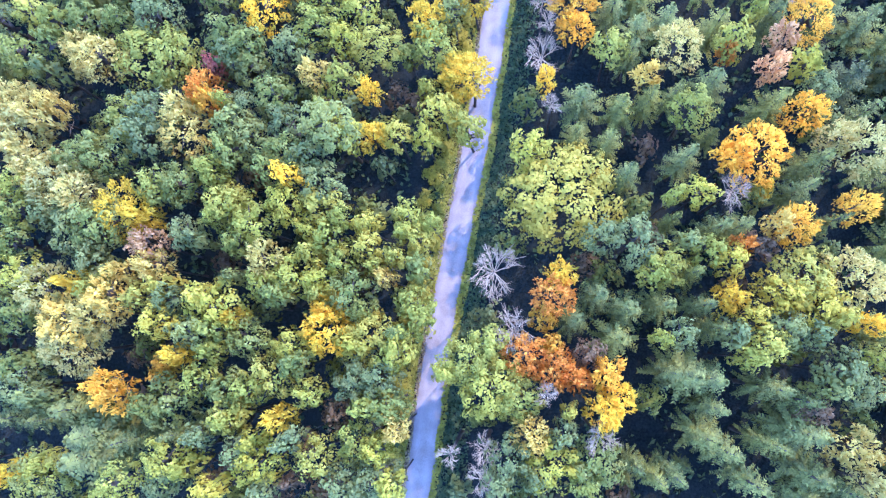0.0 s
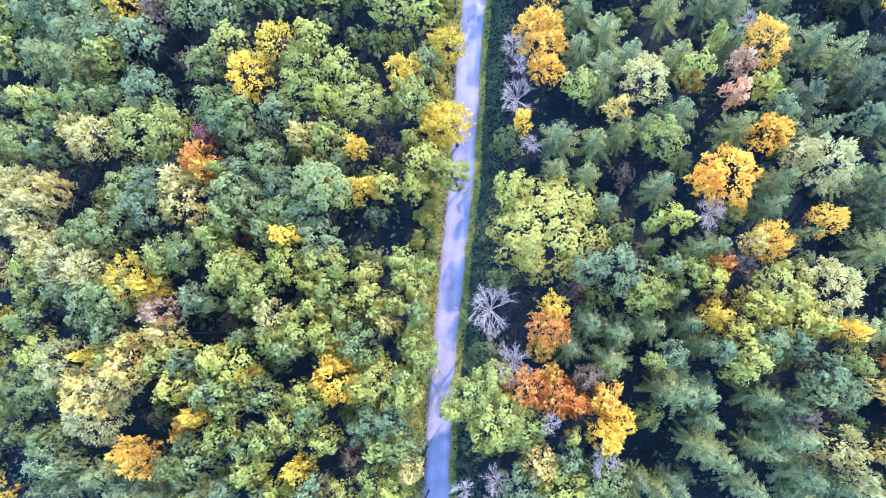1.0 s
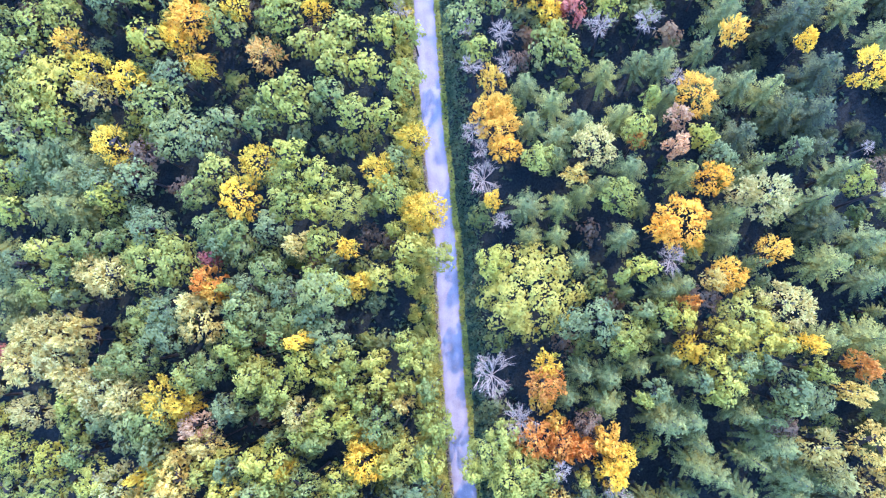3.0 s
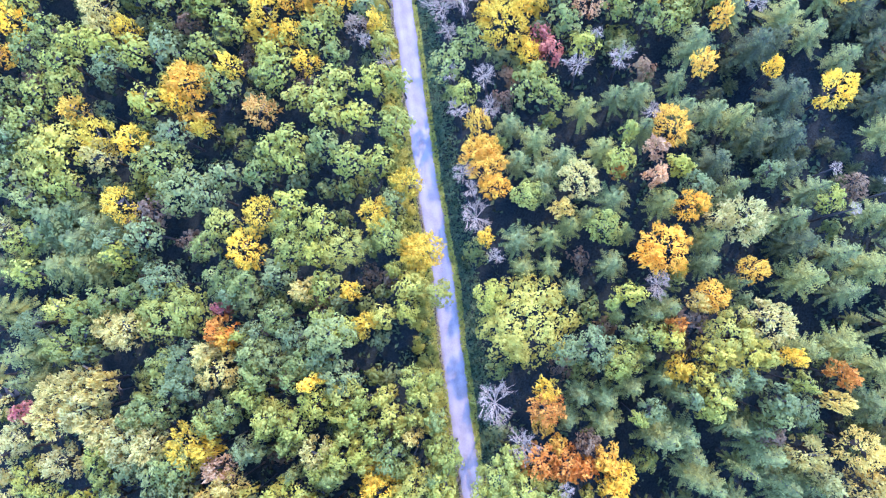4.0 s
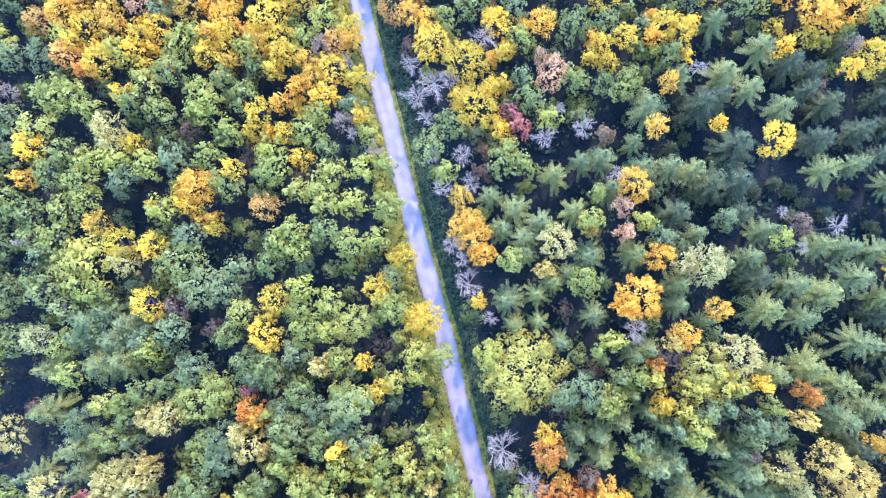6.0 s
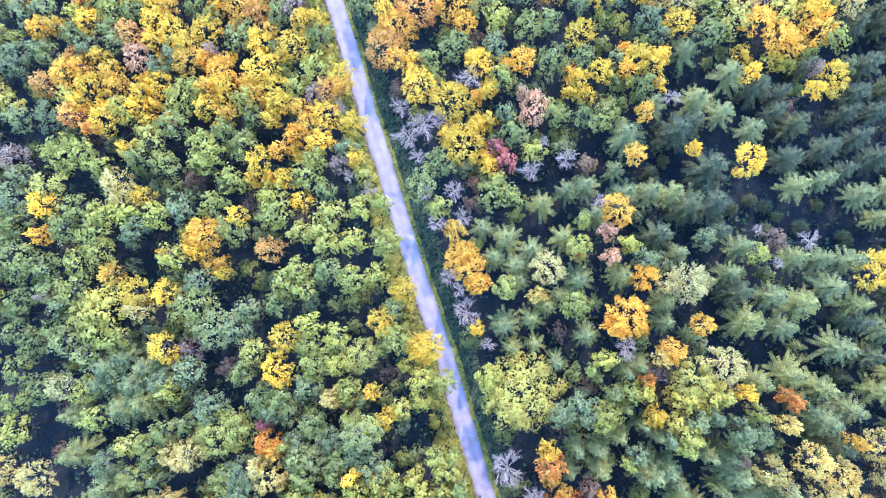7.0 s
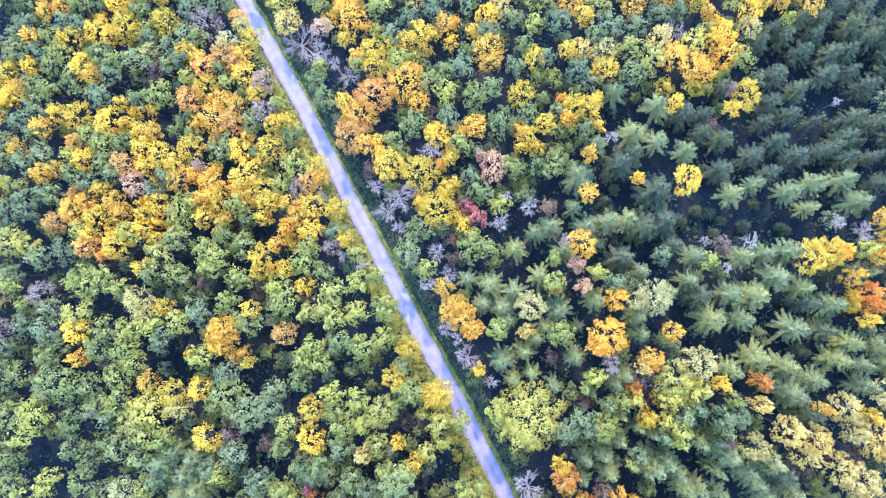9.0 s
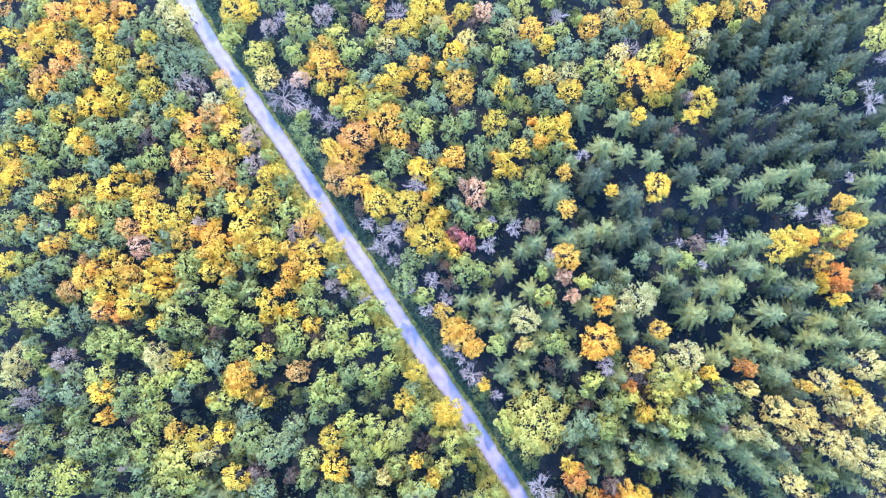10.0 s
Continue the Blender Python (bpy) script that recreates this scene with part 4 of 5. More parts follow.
feathery("amber", 72.0, 46.9, 13.1, 1.6)
feathery("mauve", 73.3, 41.3, 13.1, 0.8)
spruce("dark", 73.4, 42.5, 13.7, 2.0)
feathery("amber", 77.6, 46.9, 12.1, 2.5)
leafy("lime", 79.1, 44.6, 12.4, 2.0)
spruce("dark", 83.0, 38.0, 13.0, 2.5)
spruce("dark", 84.9, 45.0, 11.9, 2.3)
spruce("dark", 88.5, 45.4, 11.7, 2.0)
spruce("dark", 89.0, 42.9, 13.2, 2.2)
spruce("dark", 89.6, 38.3, 12.7, 2.5)
leafy("lime", 90.6, 45.0, 12.0, 0.9)
spruce("dark", 93.1, 43.7, 12.1, 2.0)
spruce("dark", 93.5, 39.4, 12.2, 2.2)
feathery("amber", 95.9, 45.2, 11.9, 2.0)
spruce("dark", 96.4, 40.9, 12.0, 2.2)
spruce("dark", 100.2, 40.7, 12.4, 2.2)
spruce("dark", 100.2, 36.4, 13.1, 2.5)
spruce("dark", 103.8, 37.5, 12.9, 2.0)
feathery("cream", -62.9, 52.7, 18.0, 2.1)
leafy("lime", -59.9, 50.4, 16.8, 2.1)
leafy("pale_green", -58.8, 59.3, 18.3, 2.4)
spruce("light", -57.5, 50.4, 17.6, 3.9)
leafy("pale_green", -56.9, 55.3, 18.3, 1.7)
spruce("light", -55.0, 52.4, 18.1, 5.0)
leafy("lime", -53.7, 58.0, 17.1, 2.7)
spruce("light", -51.6, 52.5, 17.0, 3.3)
leafy("lime", -51.3, 55.3, 17.3, 1.7)
spruce("light", -49.3, 49.2, 18.1, 2.8)
feathery("straw", -45.2, 58.3, 16.9, 1.9)
feathery("yellow", -44.6, 50.5, 17.2, 2.2)
leafy("brown", -40.7, 48.5, 15.3, 1.9)
feathery("yellow", -39.9, 58.7, 17.3, 1.7)
leafy("green", -37.3, 54.4, 17.1, 3.2)
leafy("pale_green", -35.3, 49.5, 17.6, 3.2)
leafy("pale_green", -34.6, 58.0, 16.4, 2.2)
feathery("yellow", -29.5, 56.8, 17.2, 0.8)
leafy("pale_green", -28.9, 49.7, 16.0, 1.9)
leafy("green", -24.1, 48.2, 16.6, 1.8)
leafy("lime", -21.6, 50.8, 16.2, 1.8)
feathery("apricot", -21.1, 57.0, 16.1, 1.8)
leafy("lime", -19.2, 48.4, 16.5, 1.6)
leafy("lime", -18.9, 51.6, 15.4, 2.0)
leafy("yellow_green", -15.4, 57.3, 14.6, 1.8)
leafy("green", -14.0, 49.1, 15.6, 2.0)
leafy("yellow_green", -12.3, 53.2, 15.4, 1.8)
leafy("yellow_green", -12.0, 56.1, 15.5, 2.0)
leafy("yellow_green", -9.0, 57.5, 15.3, 2.0)
leafy("lime", -8.3, 51.8, 14.7, 2.0)
leafy("lime", -4.2, 56.0, 14.7, 1.8)
leafy("lime", -3.3, 48.8, 14.6, 2.5)
bare("grey", -1.8, 58.4, 13.3, 1.4)
leafy("lime", -1.0, 55.2, 14.1, 1.6)
leafy("green", 6.7, 54.9, 14.0, 2.5)
bare("grey", 6.7, 53.3, 13.5, 1.4)
leafy("lime", 7.5, 50.0, 14.0, 1.6)
bare("grey", 8.4, 59.6, 12.7, 1.6)
leafy("green", 11.1, 56.9, 13.6, 2.3)
bare("grey", 11.1, 51.3, 14.4, 1.8)
feathery("yellow", 16.3, 57.9, 13.7, 3.0)
leafy("green", 16.8, 48.1, 14.2, 2.5)
feathery("yellow", 18.3, 52.1, 14.4, 1.1)
leafy("yellow_green", 18.4, 49.7, 13.5, 1.1)
feathery("yellow", 19.7, 59.3, 12.9, 1.1)
leafy("red", 21.0, 54.3, 12.3, 1.4)
leafy("red", 21.2, 51.7, 13.6, 1.6)
bare("grey", 24.0, 48.1, 14.9, 1.8)
leafy("green", 24.8, 55.4, 13.4, 2.0)
leafy("pale_green", 25.2, 59.1, 13.2, 1.4)
leafy("lime", 26.0, 51.0, 13.8, 1.6)
bare("grey", 28.0, 51.4, 14.6, 0.9)
feathery("salmon", 29.7, 57.7, 12.7, 2.3)
leafy("green", 32.4, 55.0, 13.3, 1.8)
leafy("green", 36.4, 52.6, 13.2, 1.6)
feathery("yellow", 38.2, 55.2, 13.4, 1.1)
feathery("yellow", 38.6, 58.1, 13.8, 1.4)
leafy("green", 39.1, 50.6, 13.6, 2.3)
feathery("yellow", 42.4, 57.6, 13.9, 1.6)
leafy("pale_green", 45.7, 58.0, 12.8, 1.4)
feathery("amber", 46.0, 55.9, 13.5, 1.1)
spruce("light", 47.8, 48.8, 14.6, 2.3)
leafy("green", 47.8, 52.2, 14.3, 1.4)
feathery("yellow", 48.5, 56.8, 13.4, 2.0)
feathery("yellow", 50.4, 54.8, 13.3, 1.6)
leafy("pale_green", 54.2, 58.5, 12.3, 1.4)
spruce("light", 56.8, 54.5, 13.2, 2.9)
feathery("yellow", 58.0, 59.1, 12.2, 2.1)
leafy("green", 61.4, 55.3, 12.8, 2.3)
leafy("yellow_green", 66.6, 54.9, 12.6, 2.7)
feathery("amber", 69.4, 52.9, 12.7, 2.3)
feathery("straw", 70.0, 57.4, 12.1, 1.8)
feathery("amber", 70.8, 48.9, 13.6, 2.0)
bare("grey", 72.8, 57.0, 12.0, 2.5)
leafy("yellow_green", 73.8, 52.6, 12.6, 2.3)
leafy("pale_green", 76.2, 59.5, 11.1, 1.6)
feathery("yellow", 77.4, 49.8, 12.0, 1.6)
feathery("yellow", 79.9, 50.6, 11.6, 2.0)
feathery("yellow", 80.0, 58.5, 10.9, 1.6)
feathery("straw", 83.8, 48.2, 12.6, 1.6)
leafy("yellow_green", 85.8, 54.7, 11.6, 2.1)
feathery("yellow", 86.4, 50.6, 11.8, 2.0)
feathery("yellow", 89.0, 50.8, 11.5, 1.4)
feathery("amber", 91.8, 48.4, 12.0, 1.4)
leafy("green", -63.9, 69.0, 17.1, 2.7)
leafy("green", -60.0, 61.7, 17.3, 1.7)
feathery("mauve", -58.3, 67.3, 18.1, 0.8)
leafy("green", -57.6, 68.2, 17.7, 1.9)
leafy("green", -56.9, 71.6, 17.2, 2.2)
leafy("pale_green", -56.9, 64.9, 17.2, 1.9)
leafy("green", -54.6, 66.0, 17.9, 2.6)
leafy("yellow_green", -53.3, 61.6, 17.2, 3.3)
leafy("lime", -51.8, 70.1, 16.6, 2.6)
leafy("yellow_green", -50.5, 61.6, 17.4, 3.6)
leafy("yellow_green", -47.4, 70.6, 16.3, 2.4)
feathery("amber", -47.2, 65.9, 17.0, 1.4)
feathery("yellow", -44.7, 61.1, 17.4, 2.2)
leafy("pale_green", -40.3, 70.7, 16.9, 2.3)
leafy("lime", -36.7, 63.5, 17.1, 1.9)
leafy("lime", -35.8, 71.3, 16.5, 2.0)
feathery("yellow", -32.5, 62.7, 15.9, 1.5)
leafy("pale_green", -31.8, 70.5, 16.4, 2.0)
feathery("amber", -30.0, 64.5, 16.4, 2.4)
feathery("amber", -30.0, 64.9, 16.7, 2.5)
leafy("green", -26.6, 68.6, 15.4, 2.0)
leafy("green", -25.6, 62.9, 16.0, 2.3)
feathery("yellow", -23.3, 64.6, 17.0, 1.4)
leafy("lime", -21.6, 70.7, 15.3, 2.0)
leafy("lime", -17.7, 62.2, 16.3, 2.5)
leafy("lime", -17.0, 65.5, 14.7, 2.0)
feathery("yellow", -16.1, 71.6, 15.2, 1.8)
feathery("yellow", -13.5, 66.8, 14.5, 1.4)
feathery("yellow", -12.6, 61.9, 14.6, 1.4)
feathery("amber", -12.1, 71.7, 14.6, 1.1)
leafy("lime", -9.9, 65.6, 14.6, 2.7)
leafy("green", -8.3, 61.6, 14.4, 1.6)
leafy("yellow_green", -7.2, 67.7, 14.1, 1.6)
feathery("yellow", -5.3, 69.8, 14.3, 1.8)
feathery("mauve", -3.9, 64.5, 13.9, 1.4)
bare("grey", -3.5, 61.7, 14.3, 1.1)
leafy("pale_green", -2.0, 66.6, 13.7, 1.6)
feathery("yellow", -1.1, 64.2, 14.1, 1.1)
leafy("yellow_green", -1.1, 60.9, 13.9, 1.4)
feathery("yellow", 1.2, 70.0, 13.3, 1.8)
bare("grey", 8.5, 63.5, 12.6, 2.3)
bare("grey", 9.7, 68.8, 12.3, 1.6)
bare("grey", 11.8, 64.3, 13.5, 2.5)
feathery("yellow", 14.1, 70.6, 12.7, 2.4)
bare("grey", 14.6, 63.9, 12.2, 1.8)
feathery("yellow", 17.8, 65.6, 13.1, 3.0)
bare("grey", 22.3, 67.7, 12.9, 2.1)
feathery("yellow", 24.3, 64.0, 12.4, 1.1)
feathery("yellow", 25.1, 69.0, 12.4, 2.1)
feathery("yellow", 25.2, 70.2, 11.6, 1.2)
leafy("lime", 27.4, 64.7, 13.0, 1.8)
leafy("pale_green", 28.8, 70.3, 11.8, 2.1)
feathery("salmon", 29.2, 60.7, 12.6, 0.9)
feathery("amber", 32.0, 66.1, 11.8, 1.8)
leafy("green", 35.7, 70.7, 12.4, 2.3)
leafy("green", 36.5, 63.2, 12.0, 2.7)
leafy("green", 38.8, 69.7, 12.3, 1.8)
leafy("green", 40.9, 61.2, 12.7, 2.1)
feathery("yellow", 42.6, 65.3, 12.5, 2.1)
leafy("pale_green", 45.1, 70.3, 11.5, 1.6)
feathery("yellow", 48.7, 69.1, 12.1, 1.8)
leafy("pale_green", 50.7, 67.9, 12.2, 1.4)
leafy("pale_green", 53.8, 62.1, 12.5, 2.1)
feathery("yellow", 54.8, 66.3, 12.4, 1.4)
feathery("straw", 56.8, 65.0, 11.4, 1.8)
leafy("pale_green", 56.9, 71.7, 11.9, 2.3)
feathery("straw", 59.9, 61.8, 12.6, 2.1)
leafy("pale_green", 60.5, 65.5, 12.0, 1.4)
feathery("yellow", 61.4, 69.7, 11.0, 1.6)
leafy("pale_green", 64.1, 65.1, 12.2, 2.5)
leafy("yellow_green", 64.7, 69.7, 11.0, 2.1)
bare("grey", 66.9, 71.8, 11.0, 1.9)
leafy("pale_green", 68.1, 61.9, 11.6, 1.8)
leafy("lime", 69.6, 68.1, 11.4, 0.9)
feathery("amber", 70.3, 65.6, 11.5, 2.1)
leafy("pale_green", 73.0, 61.1, 11.4, 1.6)
feathery("straw", 74.8, 64.4, 11.3, 1.4)
feathery("amber", 78.0, 62.0, 11.2, 2.5)
leafy("green", -78.1, 79.2, 17.3, 2.0)
leafy("green", -77.4, 83.5, 18.7, 2.3)
leafy("green", -73.0, 77.8, 18.5, 2.7)
leafy("lime", -68.5, 74.2, 18.5, 2.9)
leafy("green", -66.9, 82.8, 17.0, 2.3)
leafy("green", -62.6, 77.1, 17.8, 3.4)
leafy("green", -59.4, 82.4, 16.7, 2.5)
leafy("green", -59.1, 74.1, 18.3, 2.0)
feathery("amber", -55.4, 77.8, 16.8, 1.4)
feathery("yellow", -52.0, 81.9, 17.9, 1.8)
leafy("green", -51.1, 76.8, 17.2, 2.3)
leafy("green", -47.7, 78.9, 16.7, 2.3)
leafy("lime", -47.0, 73.6, 17.4, 2.3)
leafy("lime", -44.0, 76.1, 16.5, 2.3)
leafy("lime", -41.1, 83.5, 16.2, 1.6)
leafy("lime", -40.3, 74.1, 17.2, 2.0)
feathery("straw", -39.6, 76.6, 16.2, 1.8)
feathery("straw", -39.4, 79.4, 16.7, 2.3)
feathery("yellow", -36.6, 75.6, 15.5, 1.4)
leafy("green", -34.7, 82.0, 16.7, 1.6)
leafy("green", -31.0, 79.2, 15.3, 2.3)
leafy("lime", -24.9, 76.0, 15.3, 1.8)
leafy("lime", -23.9, 79.3, 14.4, 2.5)
leafy("lime", -22.6, 76.5, 16.0, 1.6)
leafy("green", -19.1, 79.5, 15.2, 1.6)
leafy("green", -17.4, 75.3, 14.5, 2.3)
feathery("amber", -17.2, 81.6, 14.2, 1.2)
leafy("green", -13.9, 79.2, 13.4, 1.6)
leafy("lime", -13.7, 83.0, 13.5, 1.8)
feathery("amber", -12.1, 83.0, 12.7, 2.1)
feathery("yellow", -11.1, 77.2, 14.0, 1.1)
feathery("yellow", -8.8, 82.3, 12.6, 2.8)
feathery("amber", -8.6, 73.1, 13.7, 1.4)
feathery("yellow", -8.3, 79.3, 14.0, 1.8)
feathery("amber", -5.8, 73.5, 13.9, 1.6)
feathery("amber", -5.4, 76.5, 13.7, 1.4)
leafy("lime", -4.7, 80.7, 12.4, 1.6)
feathery("mauve", -2.6, 77.8, 12.3, 1.4)
feathery("yellow", -2.5, 73.6, 13.4, 2.3)
leafy("lime", -0.3, 82.0, 11.9, 2.6)
feathery("apricot", 0.2, 77.4, 13.2, 1.8)
bare("grey", 0.3, 73.3, 12.5, 1.4)
feathery("amber", 2.2, 76.6, 12.5, 1.2)
feathery("yellow", 3.0, 78.8, 11.7, 2.1)
feathery("apricot", 12.2, 80.0, 11.4, 3.0)
feathery("amber", 13.0, 76.6, 12.3, 1.4)
feathery("amber", 15.4, 82.2, 10.9, 3.0)
leafy("green", 17.8, 73.9, 11.7, 1.6)
feathery("apricot", 20.6, 83.7, 10.8, 3.0)
leafy("green", 22.7, 74.0, 11.4, 2.5)
feathery("amber", 26.4, 76.9, 10.8, 1.6)
feathery("amber", 27.0, 81.8, 11.2, 3.3)
leafy("green", 30.5, 78.6, 11.6, 2.1)
leafy("lime", 31.3, 74.4, 11.9, 1.9)
leafy("green", 34.1, 78.2, 11.5, 1.4)
leafy("pale_green", 37.0, 76.9, 11.9, 1.9)
feathery("amber", 41.8, 73.9, 11.8, 1.6)
feathery("amber", 43.3, 76.4, 12.1, 2.5)
leafy("pale_green", 45.6, 79.1, 11.1, 2.1)
feathery("yellow", 47.3, 81.6, 10.7, 1.9)
leafy("green", 48.8, 72.4, 11.9, 1.6)
leafy("pale_green", 50.5, 78.3, 10.6, 1.6)
feathery("straw", 50.6, 81.7, 11.0, 1.6)
leafy("lime", 53.1, 74.3, 11.8, 1.6)
leafy("lime", 55.9, 78.0, 10.6, 1.4)
feathery("salmon", 57.7, 83.4, 10.0, 1.6)
feathery("straw", 58.7, 76.8, 11.2, 1.6)
leafy("pale_green", 59.5, 80.8, 9.9, 1.9)
feathery("amber", 61.5, 73.9, 10.6, 2.1)
leafy("yellow_green", 63.6, 79.1, 9.8, 2.3)
leafy("lime", 67.8, 75.2, 10.7, 0.9)
feathery("apricot", -74.2, 86.6, 15.7, 1.1)
feathery("mauve", -72.2, 89.3, 16.8, 1.1)
leafy("green", -70.7, 84.8, 18.2, 3.0)
leafy("pale_green", -65.3, 88.1, 18.0, 1.4)
feathery("mauve", -65.0, 92.1, 16.2, 1.8)
leafy("pale_green", -59.8, 89.9, 16.6, 2.3)
leafy("lime", -57.6, 92.4, 15.9, 1.1)
leafy("pale_green", -56.7, 85.4, 17.8, 2.5)
leafy("pale_green", -54.5, 88.7, 16.0, 2.1)
feathery("mauve", -54.4, 92.5, 15.7, 2.1)
leafy("yellow_green", -50.3, 84.6, 17.6, 2.5)
leafy("lime", -46.1, 88.9, 15.9, 3.2)
leafy("lime", -42.4, 87.1, 16.9, 2.1)
feathery("apricot", -41.3, 94.0, 16.0, 1.6)
feathery("apricot", -39.8, 90.9, 14.2, 1.1)
feathery("yellow", -39.4, 95.4, 15.3, 1.2)
feathery("yellow", -36.4, 90.8, 15.9, 2.3)
feathery("yellow", -35.2, 84.1, 15.5, 1.4)
leafy("lime", -33.2, 90.9, 15.6, 2.1)
feathery("amber", -32.4, 95.4, 14.3, 1.6)
leafy("yellow_green", -31.3, 84.2, 15.1, 2.5)
feathery("yellow", -30.7, 90.1, 15.2, 1.4)
feathery("yellow", -29.0, 92.1, 14.8, 1.4)
leafy("green", -26.5, 84.3, 15.6, 2.3)
feathery("yellow", -26.1, 92.8, 13.5, 2.1)
leafy("pale_green", -25.0, 95.0, 13.6, 1.6)
leafy("lime", -23.5, 88.6, 13.4, 3.0)
leafy("lime", -20.5, 88.4, 13.8, 1.6)
feathery("yellow", -20.1, 84.5, 14.6, 1.6)
feathery("amber", -19.7, 93.8, 13.9, 2.1)
feathery("amber", -18.7, 87.9, 13.9, 1.6)
feathery("yellow", -16.8, 85.3, 13.1, 1.6)
feathery("amber", -16.7, 92.8, 12.5, 1.4)
feathery("yellow", -16.2, 87.1, 14.0, 1.6)
feathery("amber", -15.5, 89.7, 12.9, 2.1)
feathery("mauve", -15.2, 93.5, 13.0, 0.9)
leafy("green", -9.6, 93.7, 12.1, 2.6)
feathery("yellow", -8.9, 86.5, 13.3, 2.8)
feathery("yellow", -7.0, 91.2, 12.3, 1.9)
feathery("yellow", -2.1, 87.9, 11.7, 2.6)
leafy("green", -1.8, 94.3, 11.6, 2.1)
feathery("mauve", 1.5, 94.4, 11.7, 1.9)
feathery("yellow", 1.6, 91.0, 11.9, 1.6)
leafy("green", 2.9, 87.2, 12.1, 2.1)
feathery("yellow", 3.8, 89.9, 11.6, 1.2)
leafy("lime", 4.4, 94.0, 11.2, 1.2)
leafy("green", 12.0, 89.3, 10.6, 1.9)
leafy("green", 13.1, 92.9, 10.7, 2.1)
feathery("yellow", 15.0, 85.6, 10.6, 1.6)
leafy("lime", 15.5, 94.7, 9.9, 1.2)
bare("grey", 18.0, 93.0, 10.8, 1.6)
bare("grey", 18.9, 89.6, 10.3, 2.3)
leafy("lime", 21.8, 90.1, 10.5, 1.4)
feathery("yellow", 23.0, 95.7, 10.0, 1.2)
feathery("yellow", 24.7, 88.0, 10.8, 2.3)
feathery("yellow", 25.1, 90.9, 10.2, 2.1)
leafy("lime", 28.4, 85.8, 10.9, 2.1)
feathery("yellow", 28.8, 89.7, 10.1, 1.6)
leafy("pale_green", 30.5, 90.5, 10.9, 1.9)
feathery("yellow", 32.1, 88.0, 10.2, 1.6)
leafy("pale_green", 35.0, 91.0, 10.1, 2.1)
feathery("yellow", 35.0, 87.5, 10.9, 1.9)
feathery("straw", 38.4, 93.6, 10.2, 1.6)
feathery("amber", 39.8, 85.7, 11.4, 1.4)
leafy("pale_green", 40.8, 89.3, 10.5, 2.8)
feathery("yellow", 42.0, 94.5, 9.8, 1.6)
feathery("yellow", 44.2, 91.9, 10.4, 1.6)
leafy("pale_green", 45.7, 85.9, 10.9, 1.6)
feathery("yellow", 47.1, 92.4, 10.2, 2.1)
leafy("lime", 48.6, 86.4, 10.7, 1.2)
feathery("straw", 48.7, 88.9, 9.9, 1.4)
feathery("yellow", 49.4, 93.4, 9.8, 1.9)
feathery("yellow", 54.5, 86.8, 9.7, 1.4)
feathery("straw", -63.9, 97.3, 16.3, 2.1)
feathery("straw", -61.3, 99.2, 15.5, 3.0)
leafy("lime", -57.4, 97.3, 17.0, 1.4)
leafy("pale_green", -56.5, 99.3, 15.5, 1.4)
leafy("yellow_green", -53.7, 105.4, 14.4, 3.0)
leafy("yellow_green", -51.5, 102.4, 14.5, 2.1)
leafy("pale_green", -50.4, 98.1, 15.7, 1.8)
leafy("pale_green", -47.0, 107.7, 14.6, 2.1)
leafy("pale_green", -45.5, 96.5, 14.8, 2.5)
feathery("apricot", -43.8, 102.2, 14.3, 2.1)
leafy("green", -41.3, 107.0, 14.1, 2.1)
leafy("lime", -40.7, 97.5, 15.6, 1.4)
feathery("amber", -39.4, 101.8, 14.8, 2.3)
feathery("apricot", -37.4, 104.8, 12.4, 1.4)
feathery("amber", -36.7, 101.6, 14.4, 1.4)
feathery("yellow", -36.7, 97.6, 14.6, 2.3)
leafy("pale_green", -34.7, 104.6, 13.7, 1.6)
feathery("yellow", -33.0, 102.0, 13.5, 1.2)
feathery("amber", -32.4, 98.1, 14.5, 1.6)
leafy("green", -29.9, 105.6, 12.9, 1.9)
leafy("pale_green", -29.3, 102.6, 13.9, 1.6)
feathery("salmon", -27.2, 98.7, 13.6, 2.1)
feathery("apricot", -26.5, 103.1, 13.9, 2.1)
leafy("green", -24.6, 107.0, 12.2, 2.1)
feathery("yellow", -23.2, 99.7, 13.8, 1.4)
feathery("yellow", -21.6, 103.2, 13.4, 1.9)
leafy("pale_green", -21.4, 96.3, 12.7, 1.9)
feathery("yellow", -20.1, 106.7, 12.0, 1.6)
feathery("yellow", -19.9, 99.8, 13.3, 2.3)
feathery("yellow", -18.6, 96.9, 13.6, 1.6)
feathery("amber", -18.4, 105.0, 12.7, 1.4)
feathery("yellow", -14.6, 97.8, 11.9, 2.3)
feathery("apricot", -8.6, 106.1, 11.4, 2.3)
feathery("amber", -7.0, 99.5, 11.9, 2.8)
feathery("apricot", -4.9, 97.1, 11.4, 2.3)
feathery("yellow", -4.7, 106.0, 11.0, 2.1)
feathery("amber", -4.0, 101.6, 11.0, 1.9)
feathery("amber", -2.7, 98.6, 11.4, 1.9)
leafy("lime", -1.1, 103.8, 11.3, 1.2)
leafy("green", -0.4, 107.2, 10.8, 1.4)
feathery("yellow", 2.1, 98.5, 10.9, 1.4)
feathery("yellow", 2.8, 103.2, 11.2, 1.9)
feathery("apricot", 2.9, 106.5, 10.5, 1.9)
feathery("mauve", 4.7, 99.6, 10.7, 2.1)
feathery("yellow", 4.8, 106.7, 10.4, 1.4)
feathery("yellow", 8.3, 107.9, 10.6, 1.7)
